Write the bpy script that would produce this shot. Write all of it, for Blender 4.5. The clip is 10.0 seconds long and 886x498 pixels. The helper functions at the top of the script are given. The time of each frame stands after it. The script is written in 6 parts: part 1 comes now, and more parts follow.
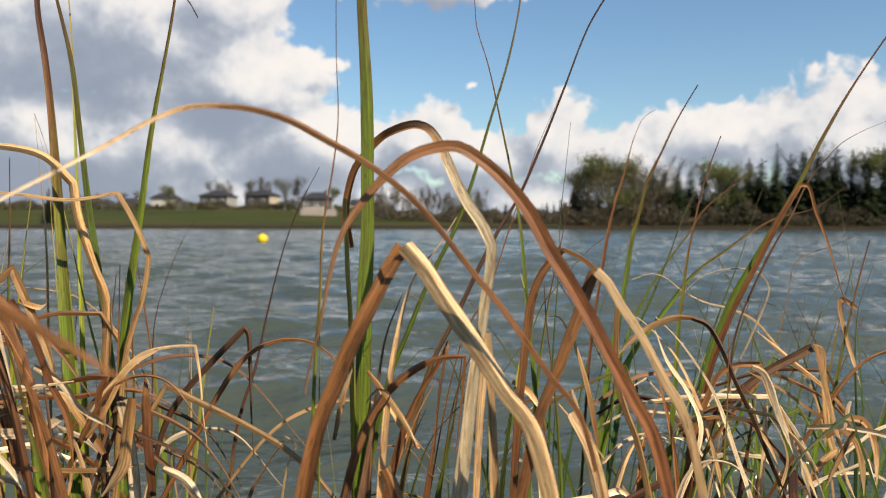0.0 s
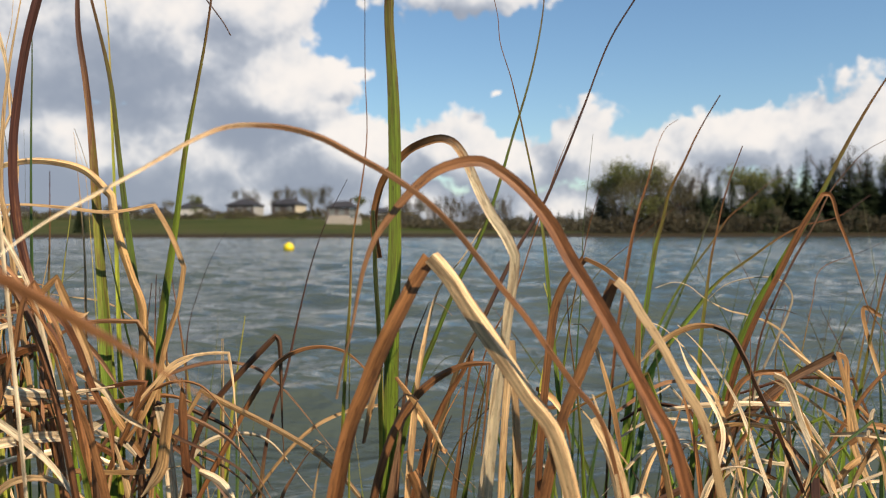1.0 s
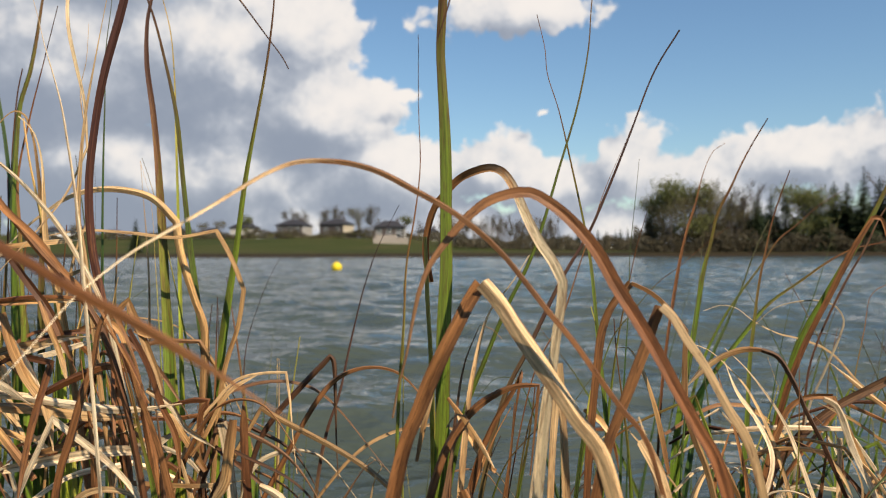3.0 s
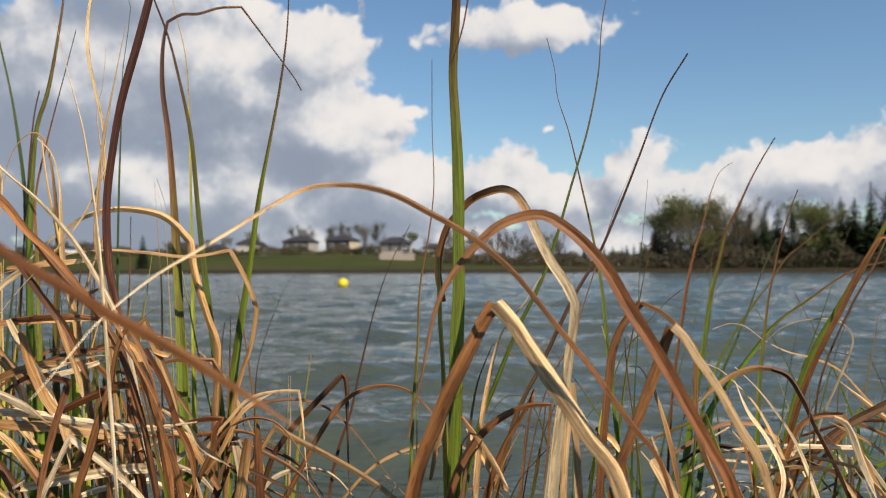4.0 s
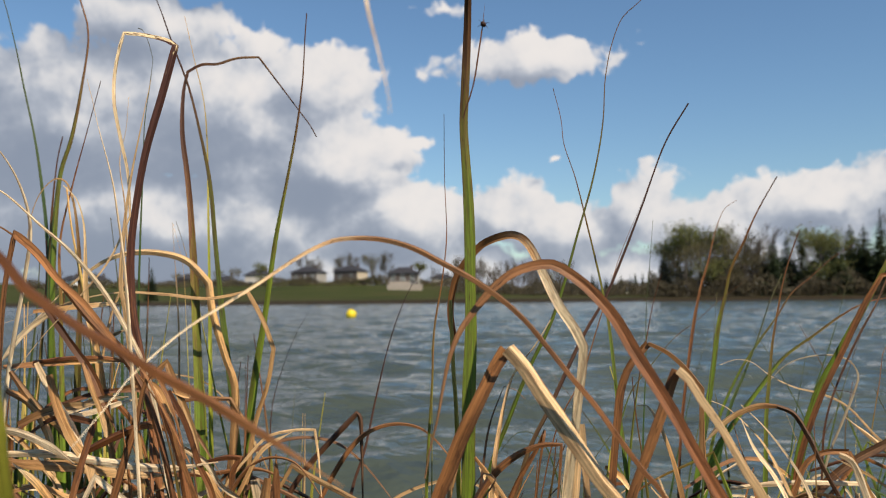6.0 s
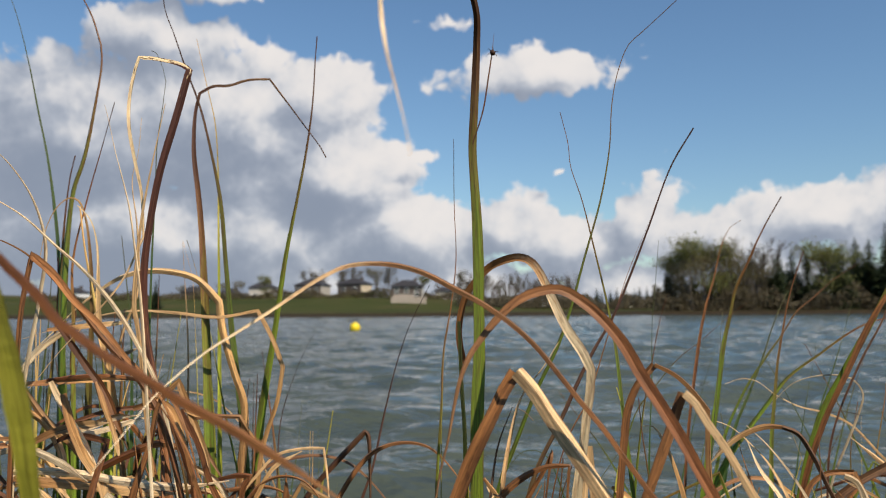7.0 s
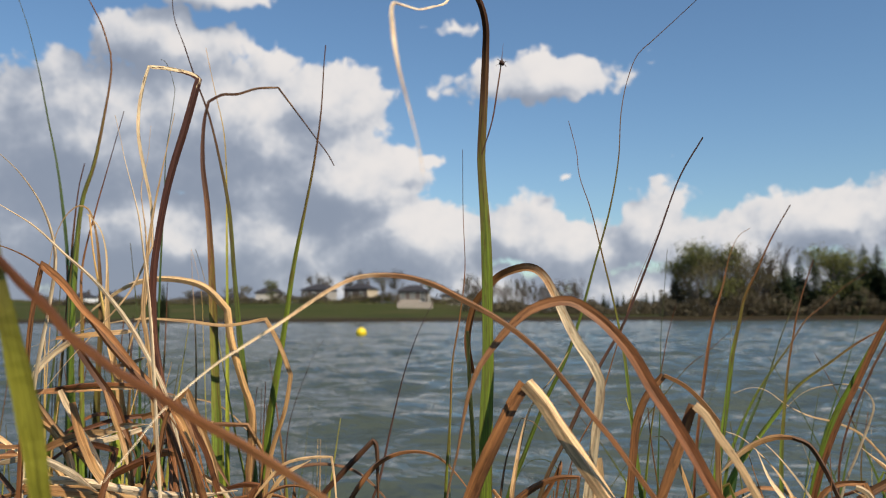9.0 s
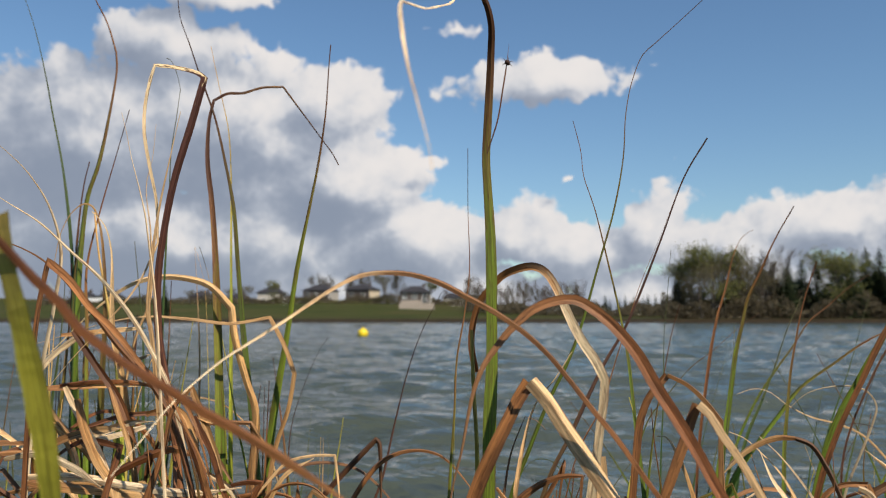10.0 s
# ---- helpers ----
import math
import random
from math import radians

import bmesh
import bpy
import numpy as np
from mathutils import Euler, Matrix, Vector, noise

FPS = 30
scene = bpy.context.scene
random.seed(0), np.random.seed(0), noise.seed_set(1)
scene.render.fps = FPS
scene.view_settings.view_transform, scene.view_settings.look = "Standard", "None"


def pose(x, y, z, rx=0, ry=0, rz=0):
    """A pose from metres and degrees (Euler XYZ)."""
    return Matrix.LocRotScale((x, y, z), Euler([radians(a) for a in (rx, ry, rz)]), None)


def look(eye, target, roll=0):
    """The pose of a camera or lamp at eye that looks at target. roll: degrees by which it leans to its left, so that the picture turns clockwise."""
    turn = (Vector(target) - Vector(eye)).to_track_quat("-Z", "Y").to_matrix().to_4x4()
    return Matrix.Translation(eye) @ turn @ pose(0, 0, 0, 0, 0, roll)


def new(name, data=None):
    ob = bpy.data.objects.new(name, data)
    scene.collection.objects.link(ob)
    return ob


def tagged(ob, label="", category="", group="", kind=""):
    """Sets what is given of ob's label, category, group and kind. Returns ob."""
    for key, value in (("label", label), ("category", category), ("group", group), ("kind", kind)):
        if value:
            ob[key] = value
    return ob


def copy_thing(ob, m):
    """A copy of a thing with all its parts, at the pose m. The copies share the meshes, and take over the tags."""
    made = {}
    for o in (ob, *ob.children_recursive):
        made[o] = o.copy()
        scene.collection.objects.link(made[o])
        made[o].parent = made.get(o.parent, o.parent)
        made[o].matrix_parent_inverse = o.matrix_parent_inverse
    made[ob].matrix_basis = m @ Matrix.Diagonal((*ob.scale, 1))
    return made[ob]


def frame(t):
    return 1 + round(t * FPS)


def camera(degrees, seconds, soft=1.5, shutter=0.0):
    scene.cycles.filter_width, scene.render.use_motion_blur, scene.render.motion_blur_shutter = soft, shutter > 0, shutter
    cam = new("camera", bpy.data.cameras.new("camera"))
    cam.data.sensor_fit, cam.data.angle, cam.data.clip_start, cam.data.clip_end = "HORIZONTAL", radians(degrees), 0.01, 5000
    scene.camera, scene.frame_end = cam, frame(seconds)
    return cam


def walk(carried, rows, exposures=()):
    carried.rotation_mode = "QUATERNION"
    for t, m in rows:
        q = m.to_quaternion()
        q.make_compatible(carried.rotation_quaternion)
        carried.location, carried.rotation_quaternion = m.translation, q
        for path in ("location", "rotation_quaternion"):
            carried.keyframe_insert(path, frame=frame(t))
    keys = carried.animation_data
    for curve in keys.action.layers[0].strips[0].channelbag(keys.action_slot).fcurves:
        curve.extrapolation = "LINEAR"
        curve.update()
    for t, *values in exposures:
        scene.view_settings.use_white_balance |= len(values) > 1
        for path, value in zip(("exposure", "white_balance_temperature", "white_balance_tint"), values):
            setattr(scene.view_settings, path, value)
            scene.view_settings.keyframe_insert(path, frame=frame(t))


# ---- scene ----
cam = camera(60.0, 10.0, soft=1.1)
PATH = [
    (0, look((0.0000, 0.0000, 0.6000), (-0.0030, 1.9990, 0.5380), 0.1)),
    (0.5, look((0.0000, -0.0100, 0.6000), (-0.0350, 1.9890, 0.5480), 0.0)),
    (1, look((0.0000, -0.0180, 0.6020), (-0.0680, 1.9800, 0.5610), -0.1)),
    (1.5, look((0.0000, -0.0220, 0.6020), (-0.1050, 1.9750, 0.5680), 0.1)),
    (2, look((0.0000, -0.0240, 0.6040), (-0.1420, 1.9710, 0.5810), -0.2)),
    (2.5, look((0.0000, -0.0340, 0.6060), (-0.1700, 1.9590, 0.5980), -0.2)),
    (4, look((-0.0060, -0.0500, 0.6100), (-0.2100, 1.9390, 0.6620), -0.2)),
    (4.5, look((-0.0040, -0.0580, 0.6140), (-0.2090, 1.9300, 0.6880), -0.2)),
    (5, look((-0.0060, -0.0600, 0.6160), (-0.2160, 1.9260, 0.7090), -0.3)),
    (5.5, look((-0.0060, -0.0660, 0.6180), (-0.2230, 1.9190, 0.7280), -0.5)),
    (7, look((-0.0100, -0.0860, 0.6280), (-0.2430, 1.8940, 0.7920), -0.4)),
    (7.5, look((-0.0100, -0.0860, 0.6300), (-0.2460, 1.8930, 0.8000), -0.4)),
    (8, look((-0.0120, -0.0860, 0.6300), (-0.2510, 1.8920, 0.8040), -0.5)),
    (8.5, look((-0.0140, -0.0880, 0.6320), (-0.2580, 1.8890, 0.8070), -0.4)),
    (9, look((-0.0120, -0.0860, 0.6320), (-0.2610, 1.8900, 0.8090), -0.3)),
    (9.5, look((-0.0140, -0.0860, 0.6320), (-0.2640, 1.8910, 0.8120), -0.3)),
    (10, look((-0.0140, -0.0880, 0.6300), (-0.2680, 1.8880, 0.8100), -0.0)),
]

walk(cam, PATH, exposures=[(0, 0.2, 7080, 12), (2.5, 0.15, 7080, 12), (5, 0.02, 6930, 12), (10, -0.02, 6830, 12)])
# a small fast lens, focused on the upright leaf
cam.data.dof.use_dof = True
cam.data.dof.focus_distance = 0.68
cam.data.dof.aperture_fstop = 10.0

# ---- sky, sun ----
SUN_AZ, SUN_EL = 138.0, 44.0     # degrees to the right of straight ahead, and above the horizon


def sky_world():
    w = bpy.data.worlds.new("sky")
    w.use_nodes = True
    scene.world = w
    nt = w.node_tree
    N, L = nt.nodes, nt.links
    N.clear()

    def node(tree, kind, **kw):
        n = tree.nodes.new(kind)
        for k, v in kw.items():
            if k == "op":
                n.operation = v
            elif k == "ins":
                for i, x in v.items():
                    if isinstance(x, bpy.types.NodeSocket):
                        tree.links.new(x, n.inputs[i])
                    else:
                        n.inputs[i].default_value = x
        return n

    def mth(tree, op, a, b=0.0, c=0.0, clamp=False):
        n = node(tree, "ShaderNodeMath", op=op, ins={0: a, 1: b, 2: c})
        n.use_clamp = clamp
        return n.outputs[0]

    # clouds: one field of density over bearing and height (degrees), used twice
    g = bpy.data.node_groups.new("cloud_field", "ShaderNodeTree")
    g.interface.new_socket("Bearing", in_out="INPUT", socket_type="NodeSocketVector")
    g.interface.new_socket("Density", in_out="OUTPUT", socket_type="NodeSocketFloat")
    gi, go = g.nodes.new("NodeGroupInput"), g.nodes.new("NodeGroupOutput")
    v = gi.outputs[0]
    wob = node(g, "ShaderNodeTexNoise", ins={"Vector": v, "Scale": 0.22, "Detail": 3.0, "Roughness": 0.6})
    wv = node(g, "ShaderNodeVectorMath", op="SUBTRACT", ins={0: wob.outputs["Color"], 1: (0.5, 0.5, 0.5)})
    ws = node(g, "ShaderNodeVectorMath", op="SCALE", ins={0: wv.outputs[0], "Scale": 3.2})
    pv = node(g, "ShaderNodeVectorMath", op="ADD", ins={0: v, 1: ws.outputs[0]}).outputs[0]
    total = None
    for az, el, ra, re, top in CLOUDS + HIGH_CLOUDS:
        d = node(g, "ShaderNodeVectorMath", op="SUBTRACT", ins={0: pv, 1: (az, el, 0.0)}).outputs[0]
        d = node(g, "ShaderNodeVectorMath", op="MULTIPLY", ins={0: d, 1: (1 / ra, 1 / re, 0.0)}).outputs[0]
        ln = node(g, "ShaderNodeVectorMath", op="LENGTH", ins={0: d}).outputs[1]
        f = mth(g, "MULTIPLY", mth(g, "SUBTRACT", 1.0, ln), top)
        total = f if total is None else mth(g, "SMOOTH_MAX", total, f, 0.25)
    n1 = node(g, "ShaderNodeTexNoise", ins={"Vector": v, "Scale": 0.16, "Detail": 8.0, "Roughness": 0.54, "Distortion": 0.4})
    n2 = node(g, "ShaderNodeTexVoronoi", ins={"Vector": pv, "Scale": 0.45, "Detail": 3.0, "Roughness": 0.55})
    n2.feature = "SMOOTH_F1"
    f = mth(g, "ADD", total, mth(g, "MULTIPLY", mth(g, "SUBTRACT", n1.outputs[0], 0.5), 1.0))
    f = mth(g, "ADD", f, mth(g, "MULTIPLY", mth(g, "SUBTRACT", 0.42, n2.outputs["Distance"]), 0.42))
    g.links.new(f, go.inputs[0])

    tc = N.new("ShaderNodeTexCoord")
    xyz = node(nt, "ShaderNodeSeparateXYZ", ins={0: tc.outputs["Generated"]})
    az = mth(nt, "MULTIPLY", mth(nt, "ARCTAN2", xyz.outputs[0], xyz.outputs[1]), 57.2958)
    el = mth(nt, "MULTIPLY", mth(nt, "ARCSINE", xyz.outputs[2]), 57.2958)
    p = node(nt, "ShaderNodeCombineXYZ", ins={0: az, 1: el, 2: 0.0}).outputs[0]
    p2 = node(nt, "ShaderNodeVectorMath", op="ADD", ins={0: p, 1: (1.5, 1.7, 0.0)}).outputs[0]
    fields = []
    for q in (p, p2):
        gn = N.new("ShaderNodeGroup")
        gn.node_tree = g
        L.new(q, gn.inputs[0])
        fields.append(gn.outputs[0])
    mask = node(nt, "ShaderNodeMapRange", ins={0: fields[0], 1: 0.0, 2: 0.16, 3: 0.0, 4: 0.98})
    mask.interpolation_type = "SMOOTHSTEP"
    rim = mth(nt, "MULTIPLY", mth(nt, "SUBTRACT", fields[0], fields[1]), 1.35)
    thick = mth(nt, "MULTIPLY", mth(nt, "SUBTRACT", fields[0], 0.2), -0.26)
    base = node(nt, "ShaderNodeMapRange", ins={0: el, 1: 2.0, 2: 13.0, 3: -0.24, 4: 0.0})
    west = node(nt, "ShaderNodeMapRange", ins={0: az, 1: -14.0, 2: 6.0, 3: 1.0, 4: 0.15})
    base = node(nt, "ShaderNodeMath", op="MULTIPLY", ins={0: base.outputs[0], 1: west.outputs[0]})
    low = node(nt, "ShaderNodeMapRange", ins={0: el, 1: 0.5, 2: 5.5, 3: -0.26, 4: 0.0})
    base = node(nt, "ShaderNodeMath", op="ADD", ins={0: base.outputs[0], 1: low.outputs[0]})
    far_west = node(nt, "ShaderNodeMapRange", ins={0: az, 1: -38.0, 2: -10.0, 3: -0.3, 4: 0.03})
    base = node(nt, "ShaderNodeMath", op="ADD", ins={0: base.outputs[0], 1: far_west.outputs[0]})
    lit = mth(nt, "ADD", mth(nt, "ADD", mth(nt, "ADD", rim, thick), 0.50), base.outputs[0])
    lit = mth(nt, "MULTIPLY_ADD", mth(nt, "TANH", mth(nt, "MULTIPLY", mth(nt, "SUBTRACT", lit, 0.52), 2.0)), 0.5, 0.5)
    ramp = node(nt, "ShaderNodeValToRGB", ins={0: lit})
    cr = ramp.color_ramp
    cr.elements[0].position, cr.elements[0].color = 0.0, (0.27, 0.33, 0.44, 1)
    cr.elements[1].position, cr.elements[1].color = 1.0, (0.90, 0.89, 0.89, 1)
    e = cr.elements.new(0.35)
    e.color = (0.46, 0.52, 0.62, 1)
    e = cr.elements.new(0.7)
    e.color = (0.72, 0.75, 0.80, 1)
    sky = N.new("ShaderNodeTexSky")
    sky.sky_type, sky.sun_disc = "NISHITA", False
    sky.sun_elevation, sky.sun_rotation = radians(SUN_EL), radians(SUN_AZ)
    sky.air_density, sky.dust_density, sky.ozone_density = 1.3, 0.0, 6.0
    blue = node(nt, "ShaderNodeVectorMath", op="MULTIPLY", ins={0: sky.outputs[0], 1: (0.87, 0.98, 1.03)})
    b1 = node(nt, "ShaderNodeBackground", ins={0: blue.outputs[0], 1: 0.108})
    b2 = node(nt, "ShaderNodeBackground", ins={0: ramp.outputs[0], 1: 0.92})
    mx = node(nt, "ShaderNodeMixShader", ins={0: mask.outputs[0], 1: b1.outputs[0], 2: b2.outputs[0]})
    out = N.new("ShaderNodeOutputWorld")
    L.new(mx.outputs[0], out.inputs[0])


# bearing, height, half width, half height (degrees), weight
CLOUDS = [
    (-32, 12, 12, 7, 1.5), (-22, 13.5, 10, 6.8, 1.6), (-16, 15.5, 6.5, 4.6, 1.3), (-14, 10, 7, 5, 1.5), (-27, 19, 8, 2.6, 0.9), (-24, 22.6, 6, 1.5, 0.9), (-44, 9, 12, 7, 1.0),
    (-26, 5, 18, 5.5, 1.5), (-9, 5.5, 7, 4.8, 1.3), (-2, 6, 5, 4, 1.0), (3, 4.5, 6, 4.2, 0.9), (8, 7, 4, 4.3, 1.0), (14, 4.5, 7, 4, 1.0), (20, 6.5, 7, 3.2, 1.0), (28, 6, 9, 6, 1.0),
]
HIGH_CLOUDS = [
    (0.5, 17.2, 9.5, 2.7, 0.74), (-6.5, 21.4, 2.4, 1.0, 0.5), (-8.5, 11.6, 2.4, 1.0, 0.7), (1.9, 10.6, 0.8, 0.6, 0.5), (-14, 2, 34, 3, 1.0), (-48, 2, 26, 4, 1.0), (12, 1.5, 26, 2.5, 0.9),
    (-75, 25, 20, 14, 1.0), (62, 14, 18, 8, 1.0),
]
sky_world()
sun = new("sun", bpy.data.lights.new("sun", "SUN"))
sun.data.energy, sun.data.angle, sun.data.color = 5.0, radians(0.53), (1.0, 0.92, 0.79)
a, e = radians(SUN_AZ), radians(SUN_EL)
sun.matrix_world = look((0, 0, 20), Vector((0, 0, 20)) - Vector((math.sin(a) * math.cos(e), math.cos(a) * math.cos(e), math.sin(e))))


# ---- materials ----
def shader(name, rough=0.6):
    m = bpy.data.materials.new(name)
    m.use_nodes = True
    nt = m.node_tree
    b = nt.nodes["Principled BSDF"]
    b.inputs["Roughness"].default_value = rough
    return m, nt, b


def add(nt, kind, ins=None, **kw):
    n = nt.nodes.new(kind)
    if "op" in kw:
        n.operation = kw["op"]
    for i, x in (ins or {}).items():
        if isinstance(x, bpy.types.NodeSocket):
            nt.links.new(x, n.inputs[i])
        else:
            n.inputs[i].default_value = x
    return n


def ramp_of(nt, fac, stops):
    r = add(nt, "ShaderNodeValToRGB", {0: fac})
    el = r.color_ramp.elements
    el[0].position, el[0].color = stops[0][0], (*stops[0][1], 1)
    el[1].position, el[1].color = stops[-1][0], (*stops[-1][1], 1)
    for pos, c in stops[1:-1]:
        k = el.new(pos)
        k.color = (*c, 1)
    return r.outputs[0]


def mottled(name, stops, scale=4.0, rough=0.8, bump=0.3, fine=8.0, detail=6.0, stretch=(1, 1, 1), metal=0.0):
    """Two scales of noise through a ramp, with a fine relief."""
    m, nt, b = shader(name, rough)
    tc = add(nt, "ShaderNodeTexCoord")
    mp = add(nt, "ShaderNodeMapping", {0: tc.outputs["Object"], 3: stretch})
    n1 = add(nt, "ShaderNodeTexNoise", {"Vector": mp.outputs[0], "Scale": scale, "Detail": detail, "Roughness": 0.6})
    n2 = add(nt, "ShaderNodeTexNoise", {"Vector": mp.outputs[0], "Scale": scale * fine, "Detail": 4.0})
    mix = add(nt, "ShaderNodeMath", {0: n1.outputs[0], 1: 0.65}, op="MULTIPLY")
    mix = add(nt, "ShaderNodeMath", {0: n2.outputs[0], 1: 0.35, 2: mix.outputs[0]}, op="MULTIPLY_ADD")
    nt.links.new(ramp_of(nt, mix.outputs[0], stops), b.inputs["Base Color"])
    bp = add(nt, "ShaderNodeBump", {"Height": n2.outputs[0], "Strength": bump, "Distance": 0.02})
    nt.links.new(bp.outputs[0], b.inputs["Normal"])
    b.inputs["Metallic"].default_value = metal
    return m


M = {}


def lawn_mat():
    """Spring turf with worn patches, bare brown earth along the waterline."""
    m, nt, b = shader("bank turf", 0.95)
    b.inputs["Specular IOR Level"].default_value = 0.08
    tc = add(nt, "ShaderNodeTexCoord")
    n1 = add(nt, "ShaderNodeTexNoise", {"Vector": tc.outputs["Object"], "Scale": 0.05, "Detail": 6.0, "Roughness": 0.6})
    n2 = add(nt, "ShaderNodeTexNoise", {"Vector": tc.outputs["Object"], "Scale": 1.2, "Detail": 6.0, "Roughness": 0.7})
    k = add(nt, "ShaderNodeMath", {0: n2.outputs[0], 1: 0.4}, op="MULTIPLY")
    k = add(nt, "ShaderNodeMath", {0: n1.outputs[0], 1: 0.6, 2: k.outputs[0]}, op="MULTIPLY_ADD")
    turf = ramp_of(nt, k.outputs[0], [(0.35, (0.026, 0.038, 0.007)), (0.5, (0.05, 0.058, 0.013)), (0.64, (0.08, 0.062, 0.027))])
    earth = ramp_of(nt, n2.outputs[0], [(0.3, (0.02, 0.014, 0.009)), (0.7, (0.055, 0.04, 0.023))])
    z = add(nt, "ShaderNodeSeparateXYZ", {0: tc.outputs["Object"]})
    h = add(nt, "ShaderNodeMath", {0: n2.outputs[0], 1: 0.7, 2: z.outputs[2]}, op="MULTIPLY_ADD")
    f = add(nt, "ShaderNodeMapRange", {0: h.outputs[0], 1: 0.75, 2: 1.15})
    mx = add(nt, "ShaderNodeMix", {0: f.outputs[0]})
    mx.data_type = "RGBA"
    nt.links.new(earth, mx.inputs[6])
    nt.links.new(turf, mx.inputs[7])
    nt.links.new(mx.outputs[2], b.inputs["Base Color"])
    bp = add(nt, "ShaderNodeBump", {"Height": n2.outputs[0], "Strength": 0.6, "Distance": 0.1})
    nt.links.new(bp.outputs[0], b.inputs["Normal"])
    return m


M["lawn"] = lawn_mat()
M["bark"] = mottled("bark", [(0.3, (0.06, 0.05, 0.04)), (0.7, (0.17, 0.14, 0.11))], 3.0, 0.9)
M["twigs"] = mottled("twigs", [(0.3, (0.06, 0.05, 0.04)), (0.7, (0.125, 0.10, 0.08))], 1.0, 0.9)
M["roof"] = mottled("roof shingles", [(0.3, (0.018, 0.018, 0.022)), (0.7, (0.04, 0.036, 0.038))], 2.0, 0.85)
M["siding"] = mottled("pale siding", [(0.3, (0.38, 0.35, 0.3)), (0.7, (0.48, 0.45, 0.4))], 1.0, 0.7)
M["white"] = mottled("white paint", [(0.3, (0.74, 0.74, 0.72)), (0.7, (0.82, 0.82, 0.8))], 1.0, 0.6)
M["brick"] = mottled("grey brown brick", [(0.3, (0.055, 0.042, 0.036)), (0.7, (0.10, 0.08, 0.068))], 3.0, 0.9)
M["beige"] = mottled("beige stucco", [(0.3, (0.5, 0.41, 0.28)), (0.7, (0.6, 0.5, 0.36))], 2.0, 0.85)
M["concrete"] = mottled("pale concrete", [(0.3, (0.3, 0.25, 0.2)), (0.7, (0.42, 0.36, 0.3))], 1.5, 0.85)
M["yellow"] = mottled("yellow plastic", [(0.3, (0.80, 0.56, 0.01)), (0.7, (0.86, 0.64, 0.02))], 2.0, 0.4, 0.05)


def glass_mat():
    m, nt, b = shader("window glass", 0.05)
    b.inputs["Base Color"].default_value = (0.03, 0.035, 0.04, 1)
    return m


M["glass"] = glass_mat()


def foliage(name, dark, mid, light, trans=0.35):
    m, nt, b = shader(name, 0.6)
    b.inputs["Specular IOR Level"].default_value = 0.15
    gm = add(nt, "ShaderNodeNewGeometry")
    oi = add(nt, "ShaderNodeObjectInfo")
    k = add(nt, "ShaderNodeMath", {0: gm.outputs["Random Per Island"], 1: 0.75, 2: 0.0}, op="MULTIPLY")
    k = add(nt, "ShaderNodeMath", {0: oi.outputs["Random"], 1: 0.25, 2: k.outputs[0]}, op="MULTIPLY_ADD")
    c = ramp_of(nt, k.outputs[0], [(0.0, dark), (0.5, mid), (1.0, light)])
    nt.links.new(c, b.inputs["Base Color"])
    tr = add(nt, "ShaderNodeBsdfTranslucent", {0: c})
    mx = add(nt, "ShaderNodeMixShader", {0: trans, 1: b.outputs[0], 2: tr.outputs[0]})
    nt.links.new(mx.outputs[0], nt.nodes["Material Output"].inputs[0])
    return m


M["leaf_green"] = foliage("spring foliage", (0.09, 0.10, 0.03), (0.155, 0.165, 0.055), (0.24, 0.235, 0.085))
M["leaf_olive"] = foliage("olive buds", (0.10, 0.09, 0.045), (0.15, 0.13, 0.065), (0.21, 0.18, 0.10))
M["needles"] = foliage("dark needles", (0.022, 0.034, 0.018), (0.045, 0.062, 0.03), (0.08, 0.1, 0.043), 0.25)


M["brush"] = foliage("brown brush", (0.065, 0.055, 0.036), (0.115, 0.095, 0.06), (0.17, 0.14, 0.085), 0.35)


def water_mat():
    m, nt, b = shader("pond water", 0.07)
    tc = add(nt, "ShaderNodeTexCoord")
    n0 = add(nt, "ShaderNodeTexNoise", {"Vector": tc.outputs["Object"], "Scale": 0.25, "Detail": 3.0})
    nt.links.new(ramp_of(nt, n0.outputs[0], [(0.3, (0.05, 0.063, 0.05)), (0.7, (0.078, 0.091, 0.07))]), b.inputs["Base Color"])
    b.inputs["IOR"].default_value = 1.36
    mp = add(nt, "ShaderNodeMapping", {0: tc.outputs["Object"], 3: (0.45, 1.0, 1.0)})
    a1 = add(nt, "ShaderNodeTexNoise", {"Vector": mp.outputs[0], "Scale": 3.0, "Detail": 4.0, "Roughness": 0.56, "Distortion": 0.5})
    b1 = add(nt, "ShaderNodeBump", {"Height": a1.outputs[0], "Strength": 1.0, "Distance": 0.13})
    fine = add(nt, "ShaderNodeTexNoise", {"Vector": mp.outputs[0], "Scale": 9.0, "Detail": 3.0, "Roughness": 0.55, "Distortion": 0.3})
    b1 = add(nt, "ShaderNodeBump", {"Height": fine.outputs[0], "Strength": 0.8, "Distance": 0.035, "Normal": b1.outputs[0]})
    nt.links.new(b1.outputs[0], b.inputs["Normal"])
    return m


M["water"] = water_mat()


# ---- mesh helpers ----
def obj(name, bm, mat, parent=None, smooth=False):
    me = bpy.data.meshes.new(name)
    bm.to_mesh(me)
    bm.free()
    for mt in (mat if isinstance(mat, (list, tuple)) else [mat]):
        me.materials.append(mt)
    if smooth:
        me.polygons.foreach_set("use_smooth", [True] * len(me.polygons))
    ob = new(name, me)
    ob.parent = parent
    return ob


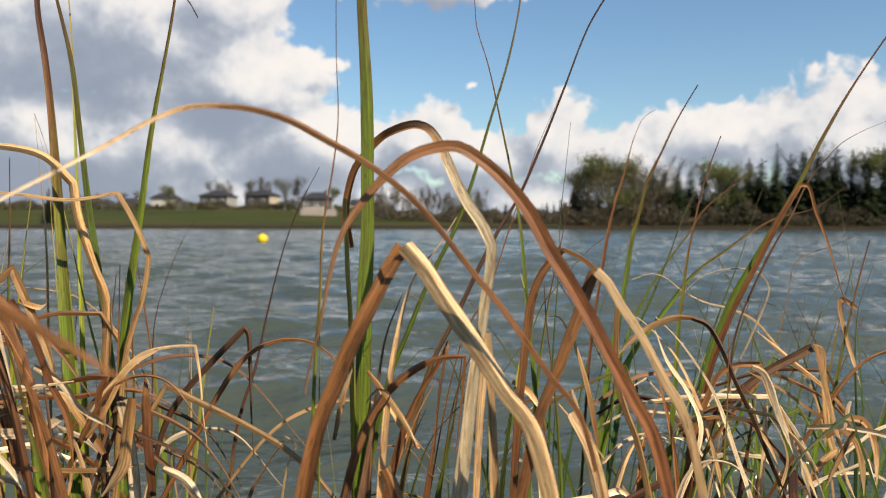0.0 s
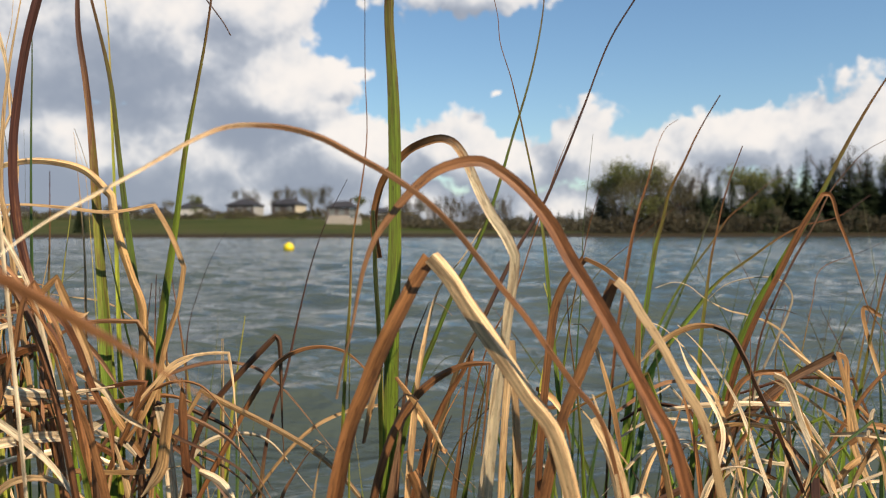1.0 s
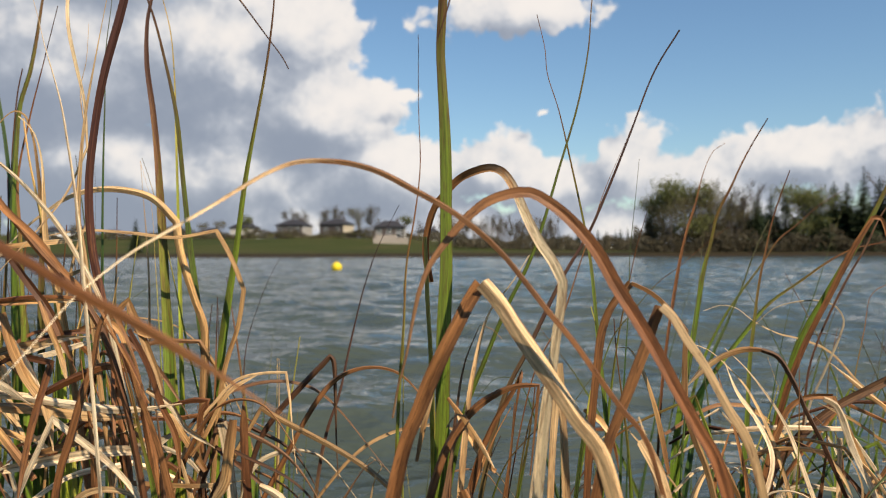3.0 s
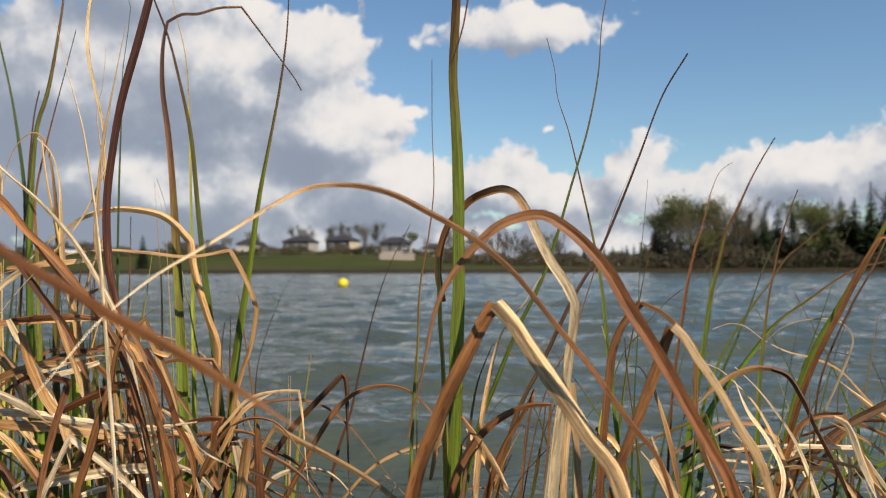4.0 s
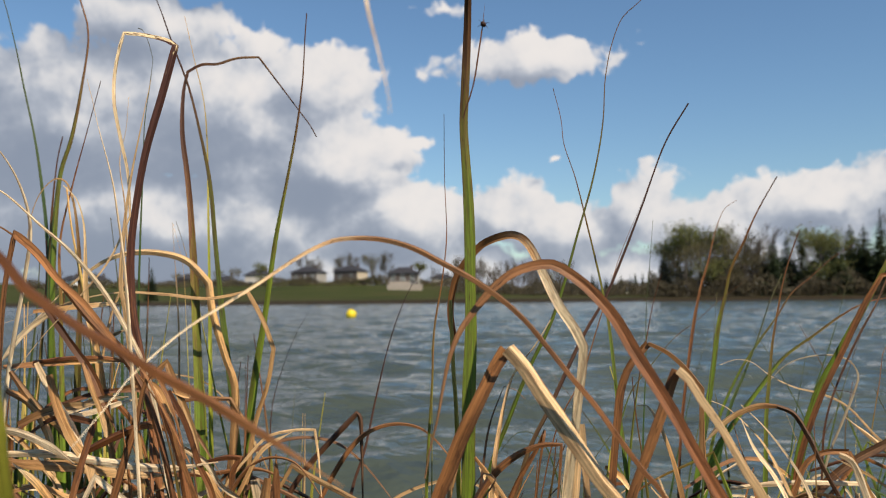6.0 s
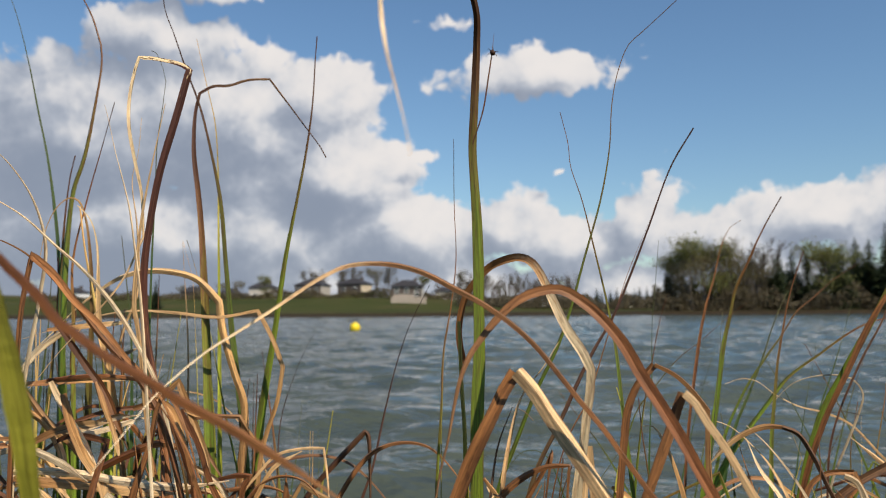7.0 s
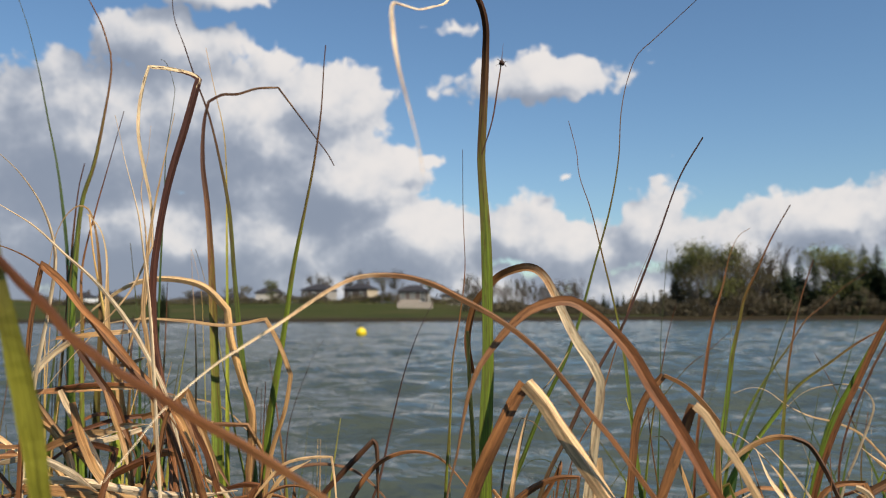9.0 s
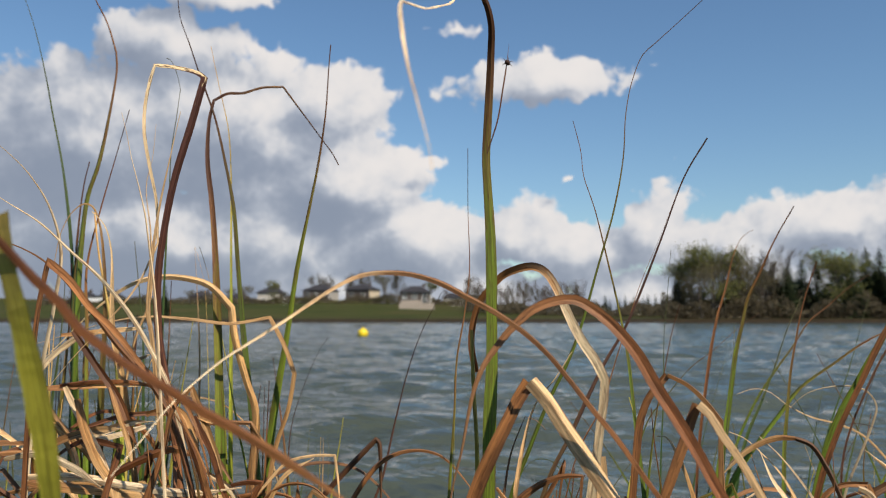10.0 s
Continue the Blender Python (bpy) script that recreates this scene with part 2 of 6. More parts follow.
def part(name, bm, mat, parent, label="", smooth=False):
    ob = obj(name, bm, mat, parent, smooth)
    return tagged(ob, label=label) if label else ob


def box(bm, x0, x1, y0, y1, z0, z1):
    vs = [bm.verts.new((x, y, z)) for z in (z0, z1) for y in (y0, y1) for x in (x0, x1)]
    for f in ((0, 2, 3, 1), (4, 5, 7, 6), (0, 1, 5, 4), (2, 6, 7, 3), (0, 4, 6, 2), (1, 3, 7, 5)):
        bm.faces.new([vs[i] for i in f])
    return bm


def boxed(*a):
    return box(bmesh.new(), *a)


def tube(bm, pts, radii, sides=6):
    """A tapered limb along points."""
    rings = []
    for i, p in enumerate(pts):
        d = (pts[min(i + 1, len(pts) - 1)] - pts[max(i - 1, 0)]).normalized()
        s = d.cross(Vector((0.31, 0.95, 0.07))).normalized()
        u = d.cross(s)
        rings.append([bm.verts.new(p + (s * math.cos(k) + u * math.sin(k)) * radii[i]) for k in (2 * math.pi * j / sides for j in range(sides))])
    for a, b in zip(rings, rings[1:]):
        for j in range(sides):
            bm.faces.new((a[j], a[(j + 1) % sides], b[(j + 1) % sides], b[j]))
    return bm


# ---- ground, water ----
SHORE = 118.0


def smooth(a, b, t):
    k = min(1.0, max(0.0, (t - a) / (b - a)))  # a may be the larger of the two
    return k * k * (3 - 2 * k)


def ground_z(x, y):
    near = 1.05 + 0.25 * math.sin(x * 1.3 + 0.6) + 0.12 * math.sin(x * 3.1)
    z = 0.16 - 0.75 * smooth(near - 1.1, near + 2.2, y) - 1.2 * smooth(3, 15, y)
    shore = SHORE + 3.0 * math.sin(x * 0.031) + 1.2 * math.sin(x * 0.11)
    if y > shore - 16:
        hill = 4.5 * smooth(shore + 2, shore + 120, y) * (1 - 0.75 * smooth(-45, 20, x))
        z += 1.9 * smooth(shore - 16, shore, y) + 0.45 * smooth(shore - 1, shore + 2.5, y) + hill
    if y < -2:
        z += 1.6 * smooth(-2, -20, y) + 0.0
    side = max(0.0, abs(x) - 170)
    z += 3.5 * smooth(0, 40, side)
    return z


def axis(stops):
    out = []
    for a, b, n in stops:
        out += [a + (b - a) * i / n for i in range(n)]
    return out + [stops[-1][1]]


def grid(name, xs, ys, zf, mat):
    verts = [(x, y, zf(x, y)) for y in ys for x in xs]
    w = len(xs)
    faces = [(j * w + i, j * w + i + 1, (j + 1) * w + i + 1, (j + 1) * w + i) for j in range(len(ys) - 1) for i in range(w - 1)]
    me = bpy.data.meshes.new(name)
    me.from_pydata(verts, [], faces)
    me.polygons.foreach_set("use_smooth", [True] * len(faces))
    me.materials.append(mat)
    return new(name, me)


gx = axis([(-2500, -300, 8), (-300, -40, 40), (-40, -3, 18), (-3, 3, 40), (3, 40, 18), (40, 300, 40), (300, 2500, 8)])
gy = axis([(-600, -20, 8), (-20, -1, 10), (-1, 4, 40), (4, 100, 20), (100, 130, 30), (130, 260, 40), (260, 600, 10), (600, 3000, 6)])
ground = tagged(grid("ground", gx, gy, ground_z, M["lawn"]), "grassy bank round the pond, green turf and bare earth", "ground", kind="structure")


def pond():
    """The pond's surface, with wind waves running towards the bank."""
    ys = -0.6 + 2.6 * (np.power(1.0066, np.arange(0, 610)) - 1) / 1.0
    ys = ys[ys < 136.0]
    bear = np.linspace(-1.5, 1.5, 620)
    bear = np.sign(bear) * (np.abs(bear) * 0.55 + np.abs(bear) ** 3 * 0.2)
    X = bear[None, :] * (ys[:, None] + 4.0)
    Y = np.repeat(ys[:, None], bear.size, 1)
    step = np.gradient(ys)[:, None]
    Z = np.zeros_like(X)
    rng = np.random.default_rng(9)
    for k in range(54):
        wl = 0.15 * (14.0 ** rng.random())
        th = rng.normal(-0.2, 0.34)
        kx, ky = np.sin(th) * 2 * np.pi / wl, np.cos(th) * 2 * np.pi / wl
        amp = 0.0098 * wl ** 0.85 * rng.uniform(0.5, 1.3)
        fade = np.clip((wl / step - 2.2) / 2.0, 0, 1)
        patch = 0.65 + 0.35 * np.sin(X * rng.uniform(0.2, 0.9) + rng.uniform(0, 6)) * np.sin(Y * rng.uniform(0.15, 0.6) + rng.uniform(0, 6))
        ph = X * kx + Y * ky + rng.uniform(0, 6.28) + 0.5 * np.sin(X * 0.7 + Y * 0.3 + k)
        Z += amp * fade * patch * (np.sin(ph) + 0.25 * np.cos(2 * ph))
    h, w = X.shape
    co = np.stack([X, Y, Z], -1).reshape(-1, 3)
    idx = np.arange(h * w).reshape(h, w)
    quads = np.stack([idx[:-1, :-1], idx[:-1, 1:], idx[1:, 1:], idx[1:, :-1]], -1).reshape(-1, 4)
    me = bpy.data.meshes.new("water")
    me.from_pydata(co.tolist(), [], quads.tolist())
    me.polygons.foreach_set("use_smooth", [True] * len(quads))
    me.materials.append(M["water"])
    return new("water", me)


water = tagged(pond(), "rippled blue-grey pond water reflecting the sky", "water", kind="structure")


# ---- buoy ----
def buoy(x, y):
    root = tagged(new("buoy"), "round yellow plastic buoy floating on the pond", "buoy")
    root.location = (x, y, 0)
    bm = bmesh.new()
    bmesh.ops.create_uvsphere(bm, u_segments=24, v_segments=14, radius=0.175)
    for v in bm.verts:
        v.co.z = v.co.z * 0.94 + 0.14
    part("float_ball", bm, M["yellow"], root, smooth=True)
    bm = bmesh.new()
    bmesh.ops.create_cone(bm, cap_ends=True, segments=16, radius1=0.04, radius2=0.03, depth=0.03)
    bmesh.ops.translate(bm, verts=bm.verts, vec=(0, 0, 0.305))
    part("cap", bm, M["yellow"], root, smooth=True)


buoy(-5.92, 25.0)


# ---- houses ----
def house(x, y, w, d, h, wall, side, turn, label, storeys=2, roof_h=2.4):
    root = tagged(new("house"), label, "house", "houses on the far bank")
    root.matrix_world = pose(x, y, ground_z(x, y) - 0.1, 0, 0, turn) @ Matrix.Diagonal((0.84, 0.84, 0.84, 1))
    body = part("wall", boxed(-w / 2, w / 2, -d / 2, d / 2, -1.0, h), wall, root)
    part("side_wall", boxed(w / 2 + 0.003, w / 2 + 0.12, -d / 2 + 0.1, d / 2 - 0.1, -1.0, h - 0.02), side, root)
    bm = bmesh.new()
    o = 0.5
    b = [bm.verts.new(p) for p in ((-w / 2 - o, -d / 2 - o, h), (w / 2 + o, -d / 2 - o, h), (w / 2 + o, d / 2 + o, h), (-w / 2 - o, d / 2 + o, h))]
    b2 = [bm.verts.new((v.co.x, v.co.y, h + 0.2)) for v in b]
    r = [bm.verts.new((-w * 0.18, 0, h + roof_h)), bm.verts.new((w * 0.18, 0, h + roof_h))]
    bm.faces.new(b[::-1])
    for i in range(4):
        bm.faces.new((b[i], b[(i + 1) % 4], b2[(i + 1) % 4], b2[i]))
    bm.faces.new((b2[0], b2[1], r[1], r[0]))
    bm.faces.new((b2[2], b2[3], r[0], r[1]))
    bm.faces.new((b2[1], b2[2], r[1]))
    bm.faces.new((b2[3], b2[0], r[0]))
    roof = part("roof", bm, M["roof"], root)
    part("chimney", boxed(w * 0.22, w * 0.22 + 0.8, 0.4, 1.2, h + 0.5, h + roof_h + 0.7), M["brick"], roof)
    n = max(2, int(w / 3.2))
    for s in range(storeys):
        zc = 1.5 + s * (h - 1.0) / storeys
        for i in range(n):
            xc = -w / 2 + (i + 0.5) * w / n
            fr = part("window", boxed(xc - 0.75, xc + 0.75, -d / 2 - 0.06, -d / 2 - 0.003, zc - 0.7, zc + 0.7), M["white"], root)
            part("pane", boxed(xc - 0.66, xc + 0.66, -d / 2 - 0.075, -d / 2 - 0.063, zc - 0.6, zc + 0.6), M["glass"], fr)
    return root


HILL = 235.0
house(-85, HILL, 9, 9, 4.2, M["siding"], M["white"], 8, "pale house with a dark hip roof on the hill", 1)
house(-69, HILL, 10, 10, 5.0, M["brick"], M["siding"], -6, "dark brick house with a grey hip roof and white garage side")
house(-55.5, HILL, 9.5, 9, 5.2, M["brick"], M["beige"], -14, "brown brick house with a beige sunlit side wall")
house(-35.5, 215, 10, 8, 4.0, M["brick"], M["siding"], 4, "brick house with a stepped brown roof above a terrace")
house(-28.5, 250, 8, 8, 3.4, M["siding"], M["brick"], 0, "small grey house half hidden behind bare trees", 1, 2.0)
house(-115, 250, 8, 8, 3.6, M["brick"], M["siding"], 10, "brown house behind bushes on the far bank", 1)
house(-107, 262, 7, 8, 3.2, M["siding"], M["siding"], 0, "pale brown house behind bushes on the far bank", 1)
house(-158, 250, 7, 7, 3.6, M["white"], M["white"], -10, "white house with a dark roof on the far bank", 1)
house(-146, 246, 8, 7, 3.4, M["white"], M["white"], 12, "white bungalow with a grey gabled roof", 1)
root = tagged(new("terrace_wall"), "pale concrete retaining wall below the brick house", "wall")
root.location = (-29.8, 182, ground_z(-29.8, 182) - 0.3)
part("lower_wall", boxed(-4.2, 4.2, -0.6, 0.6, 0, 1.7), M["concrete"], root)
part("upper_wall", boxed(-3.9, 1.0, 0.8, 2.0, 0, 2.4), M["concrete"], root)


# ---- trees ----
def branching(seed, height, spread, depth=4, base=0.5):
    """Limbs as (points, radii) and the places of the twig ends."""
    rng = random.Random(seed)
    limbs, ends = [], []

    def grow(p, d, length, r, level):
        pts, rad = [p.copy()], [r]
        n = 4
        for i in range(n):
            d = (d + Vector((rng.uniform(-1, 1), rng.uniform(-1, 1), rng.uniform(-0.2, 0.7))) * 0.16).normalized()
            pts.append(pts[-1] + d * length / n)
            rad.append(r * (1 - 0.6 * (i + 1) / n))
        limbs.append((pts, rad, level))
        if level >= 2:
            ends.extend(pts[1:])
        if level >= depth:
            return
        kids = rng.randint(3, 4) if level else rng.randint(6, 8)
        for k in range(kids):
            t = rng.uniform(0.35 if level else base * 0.6, 1.0)
            q = pts[0].lerp(pts[-1], t) if level else pts[min(n, int(t * n))].copy()
            a = rng.uniform(0, 2 * math.pi)
            side = Vector((math.cos(a), math.sin(a), rng.uniform(0.1, 0.9)))
            grow(q, (d * (0.7 if level else 0.55) + side * spread).normalized(), length * rng.uniform(0.45, 0.62), r * 0.45, level + 1)

    grow(Vector((0, 0, -0.3)), Vector((0, 0, 1)), height * 0.62, height * 0.018, 0)
    return limbs, ends


def broad_tree(seed, height, spread, leaf, size, per, label, base=0.5, depth=3):
    root = tagged(new("tree"), label, "tree", "trees round the pond")
    limbs, ends = branching(seed, height, spread, depth, base)
    bm, tw = bmesh.new(), bmesh.new()
    for pts, rad, level in limbs:
        tube(bm if level < 2 else tw, pts, [max(r, 0.022) for r in rad], 6 if level < 2 else 3)
    trunk = part("trunk", bm, M["bark"], root)
    tagged(part("twig_mass", tw, M["twigs"], root), kind="stuff")
    if leaf:
        rng = random.Random(seed + 1)
        verts, faces = [], []
        for c in ends:
            for _ in range(per):
                o = c + Vector((rng.gauss(0, 1), rng.gauss(0, 1), rng.gauss(0, 0.8))) * height * 0.05
                a = Vector((rng.uniform(-1, 1), rng.uniform(-1, 1), rng.uniform(-1, 1))).normalized()
                b = a.cross(Vector((rng.uniform(-1, 1), rng.uniform(-1, 1), rng.uniform(-1, 1)))).normalized()
                s = size * rng.uniform(0.6, 1.3)
                k = len(verts)
                verts += [o - a * s, o + b * s * 0.5, o + a * s, o - b * s * 0.5]
                faces.append((k, k + 1, k + 2, k + 3))
        me = bpy.data.meshes.new("crown")
        me.from_pydata(verts, [], faces)
        me.materials.append(leaf)
        cr = new("crown", me)
        cr.parent = root
    return root


def spruce(seed, height, width, label):
    rng = random.Random(seed)
    root = tagged(new("spruce"), label, "conifer", "conifers round the pond")
    part("trunk", tube(bmesh.new(), [Vector((0, 0, -0.3)), Vector((0.05, 0, height * 0.5)), Vector((0, 0, height))], [height * 0.016, height * 0.01, 0.02], 6), M["bark"], root)
    verts, faces = [], []
    z = height * 0.05
    while z < height * 0.985:
        k = 1 - z / height
        r = width * k ** 0.85 * rng.uniform(0.75, 1.1) + 0.08
        n = int(7 + 9 * k)
        for i in range(n):
            a = 2 * math.pi * (i + rng.random()) / n
            rr = r * rng.uniform(0.6, 1.1)
            out = Vector((math.cos(a), math.sin(a), 0))
            sd = Vector((-math.sin(a), math.cos(a), 0))
            drop = rng.uniform(0.15, 0.5)
            for j in range(5):
                t = (j + 0.6) / 5
                c = out * rr * t + Vector((0, 0, z - drop * rr * t * t))
                s = rr * (0.32 - 0.15 * t) + 0.06
                b0 = len(verts)
                tip = c + out * s * 0.9 + Vector((0, 0, -0.3 * s + rng.uniform(-0.2, 0.2) * s))
                verts += [c - out * s * 0.5, c + sd * s + Vector((0, 0, -s * rng.uniform(0.1, 0.8))), tip, c - sd * s + Vector((0, 0, -s * rng.uniform(0.1, 0.8)))]
                faces.append((b0, b0 + 1, b0 + 2, b0 + 3))
        z += height * 0.026 * rng.uniform(0.8, 1.2)
    me = bpy.data.meshes.new("crown")
    me.from_pydata(verts, [], faces)
    me.materials.append(M["needles"])
    new("crown", me).parent = root
    return root


def placed(ob, x, y, s, turn=0.0, sz=None):
    ob.matrix_world = pose(x, y, ground_z(x, y), 0, 0, turn) @ Matrix.Diagonal((s, s, sz or s, 1))
    return ob


def plant(proto, used, x, y, s, turn, sz=None):
    if not used:
        used.append(1)
        return placed(proto, x, y, s, turn, sz)
    return copy_thing(proto, pose(x, y, ground_z(x, y), 0, 0, turn) @ Matrix.Diagonal((s / proto.scale.x, s / proto.scale.x, (sz or s) / proto.scale.z, 1)))


# height 1 m each at scale 1: prototypes are built 10 m high
KINDS = {
    "green": (broad_tree(11, 10, 0.75, M["leaf_green"], 0.12, 10, "broad tree with thin yellow-green spring leaves", 0.2), []),
    "olive": (broad_tree(12, 10, 0.6, M["leaf_olive"], 0.11, 8, "tall budding tree with an olive-brown crown", 0.2), []),
    "bare": (broad_tree(13, 10, 0.5, None, 0, 0, "bare grey-brown leafless tree", 0.3, 4), []),
    "slim": (broad_tree(14, 10, 0.28, M["brush"], 0.12, 7, "slim upright budding poplar", 0.25), []),
    "spruce": (spruce(15, 10, 2.7, "dark green spruce at the edge of the pond"), []),
    "spruce2": (spruce(16, 10, 1.6, "narrow dark green spruce at the edge of the pond"), []),
}
rng = random.Random(5)


def stand(kind, px, dist, high, turn=None, wide=1.0):
    """A tree of that height at a bearing (sideways metres per metre ahead) and distance."""
    s = high / 10
    plant(KINDS[kind][0], KINDS[kind][1], px * dist, dist, s * wide, rng.uniform(0, 360) if turn is None else turn, s)


# the wood along the far shore
for bearing, dist, high, kind, wide in (
        (0.212, 128, 11.6, "green", 1.25), (0.225, 133, 10.8, "olive", 1.2), (0.188, 132, 9.8, "green", 1.2), (0.17, 136, 7.0, "spruce", 1.0), (0.198, 126, 8.5, "olive", 1.2),
        (0.250, 130, 10.2, "olive", 1.2), (0.268, 131, 10.8, "bare", 1.2), (0.288, 134, 10.5, "bare", 1.2), (0.245, 140, 9.5, "spruce", 1.1), (0.305, 138, 8.8, "spruce2", 1.2),
        (0.275, 128, 7.5, "olive", 1.2), (0.30, 130, 7.5, "spruce", 1.2), (0.32, 137, 8.5, "spruce", 1.2), (0.338, 131, 8.6, "spruce2", 1.3), (0.358, 130, 10.8, "green", 1.2),
        (0.378, 134, 10.0, "green", 1.2), (0.396, 136, 10.0, "spruce", 1.1), (0.432, 138, 12.3, "spruce2", 1.1), (0.412, 132, 9.6, "spruce", 1.2), (0.45, 134, 10.5, "spruce", 1.2),
        (0.475, 140, 14.0, "bare", 1.0), (0.466, 131, 10.8, "spruce", 1.2), (0.498, 138, 13.0, "bare", 1.0), (0.487, 130, 10.5, "spruce", 1.2), (0.508, 131, 10.8, "spruce", 1.2),
        (0.53, 132, 11.0, "spruce2", 1.3), (0.555, 132, 13.0, "green", 1.1), (0.548, 128, 9.5, "spruce", 1.2), (0.585, 133, 12.0, "olive", 1.1), (0.575, 129, 10.0, "spruce", 1.2),
        (0.60, 130, 10.0, "spruce", 1.2), (0.63, 134, 13.0, "green", 1.1), (0.66, 132, 11.0, "spruce", 1.2), (0.43, 128, 8.0, "spruce", 1.3), (0.38, 128, 7.0, "spruce", 1.3)):
    stand(kind, bearing, dist, high * 1.22, None, wide)
# low spruces in a row and bare trees in the middle distance
for i in range(15):
    stand(rng.choice(("spruce", "spruce2")), 0.03 + i * 0.0095 + rng.uniform(-0.003, 0.003), 178 + rng.uniform(-6, 6), rng.uniform(4.0, 6.2), None, 1.1)
for i in range(26):
    stand("bare" if i % 3 else "slim", -0.095 + i * 0.0057 + rng.uniform(-0.003, 0.003), 185 + rng.uniform(-8, 12), rng.uniform(6.5, 9.0), None, 0.8)
# trees round the houses
for bearing, dist, high, kind in (
        (-0.360, 225, 8.5, "green"), (-0.30, 245, 10.5, "slim"), (-0.283, 245, 10.0, "slim"), (-0.252, 248, 11, "slim"), (-0.236, 246, 11.5, "slim"),
        (-0.208, 222, 10.5, "olive"), (-0.19, 224, 10.5, "slim"), (-0.145, 230, 8.5, "green"), (-0.125, 240, 7, "bare"), (-0.395, 235, 7, "olive"),
        (-0.42, 240, 6.5, "olive"), (-0.455, 240, 6, "bare"), (-0.48, 235, 5.5, "olive"), (-0.515, 132, 6.3, "spruce"), (-0.6, 235, 6, "olive"), (-0.65, 240, 7, "bare")):
    stand(kind, bearing, dist, high)


def thicket(label, leaf, b0, b1, dist, deep, low, high, count, size, seed):
    """Dense scrub along the shore: stems and many small leaves with an uneven top."""
    rng = random.Random(seed)
    verts, faces = [], []
    for i in range(count):
        bear = rng.uniform(b0, b1)
        d = dist + rng.uniform(0, deep)
        top = (low + (high - low) * (0.5 + 0.5 * math.sin(bear * 90 + seed) * math.cos(bear * 37 + seed))) * rng.uniform(0.75, 1.1)
        x = bear * d
        z = ground_z(x, d) + top * rng.random() ** 0.8
        o = Vector((x, d, z))
        a = Vector((rng.uniform(-1, 1), rng.uniform(-1, 1), rng.uniform(-0.4, 1.4))).normalized()
        b = a.cross(Vector((rng.uniform(-1, 1), rng.uniform(-1, 1), rng.uniform(-1, 1)))).normalized()
        s = size * rng.uniform(0.5, 1.4)
        k = len(verts)
        verts += [o - a * s, o + b * s * 0.45, o + a * s, o - b * s * 0.45]
        faces.append((k, k + 1, k + 2, k + 3))
    me = bpy.data.meshes.new("thicket")
    me.from_pydata(verts, [], faces)
    me.materials.append(leaf)
    return tagged(new("thicket", me), label, "undergrowth", kind="stuff")


thicket("dark evergreen undergrowth along the wooded shore", M["needles"], 0.30, 0.70, 131, 14, 3.5, 9.0, 26000, 0.34, 3)
thicket("brown and olive budding scrub under the tall trees", M["brush"], 0.165, 0.33, 130, 12, 3.0, 8.0, 12000, 0.28, 5)
thicket("brown leafless brush along the wooded shore", M["brush"], 0.15, 0.70, 124, 10, 1.2, 4.5, 22000, 0.24, 4)
thicket("low brown brush on the middle shore", M["brush"], -0.10, 0.17, 165, 25, 1.2, 4.0, 14000, 0.3, 6)
thicket("hedges and bushes between the houses", M["brush"], -0.70, -0.10, 222, 10, 0.8, 3.4, 15000, 0.34, 7)
thicket("green shrubs between the houses", M["leaf_green"], -0.62, -0.12, 222, 14, 0.3, 2.0, 6000, 0.3, 8)


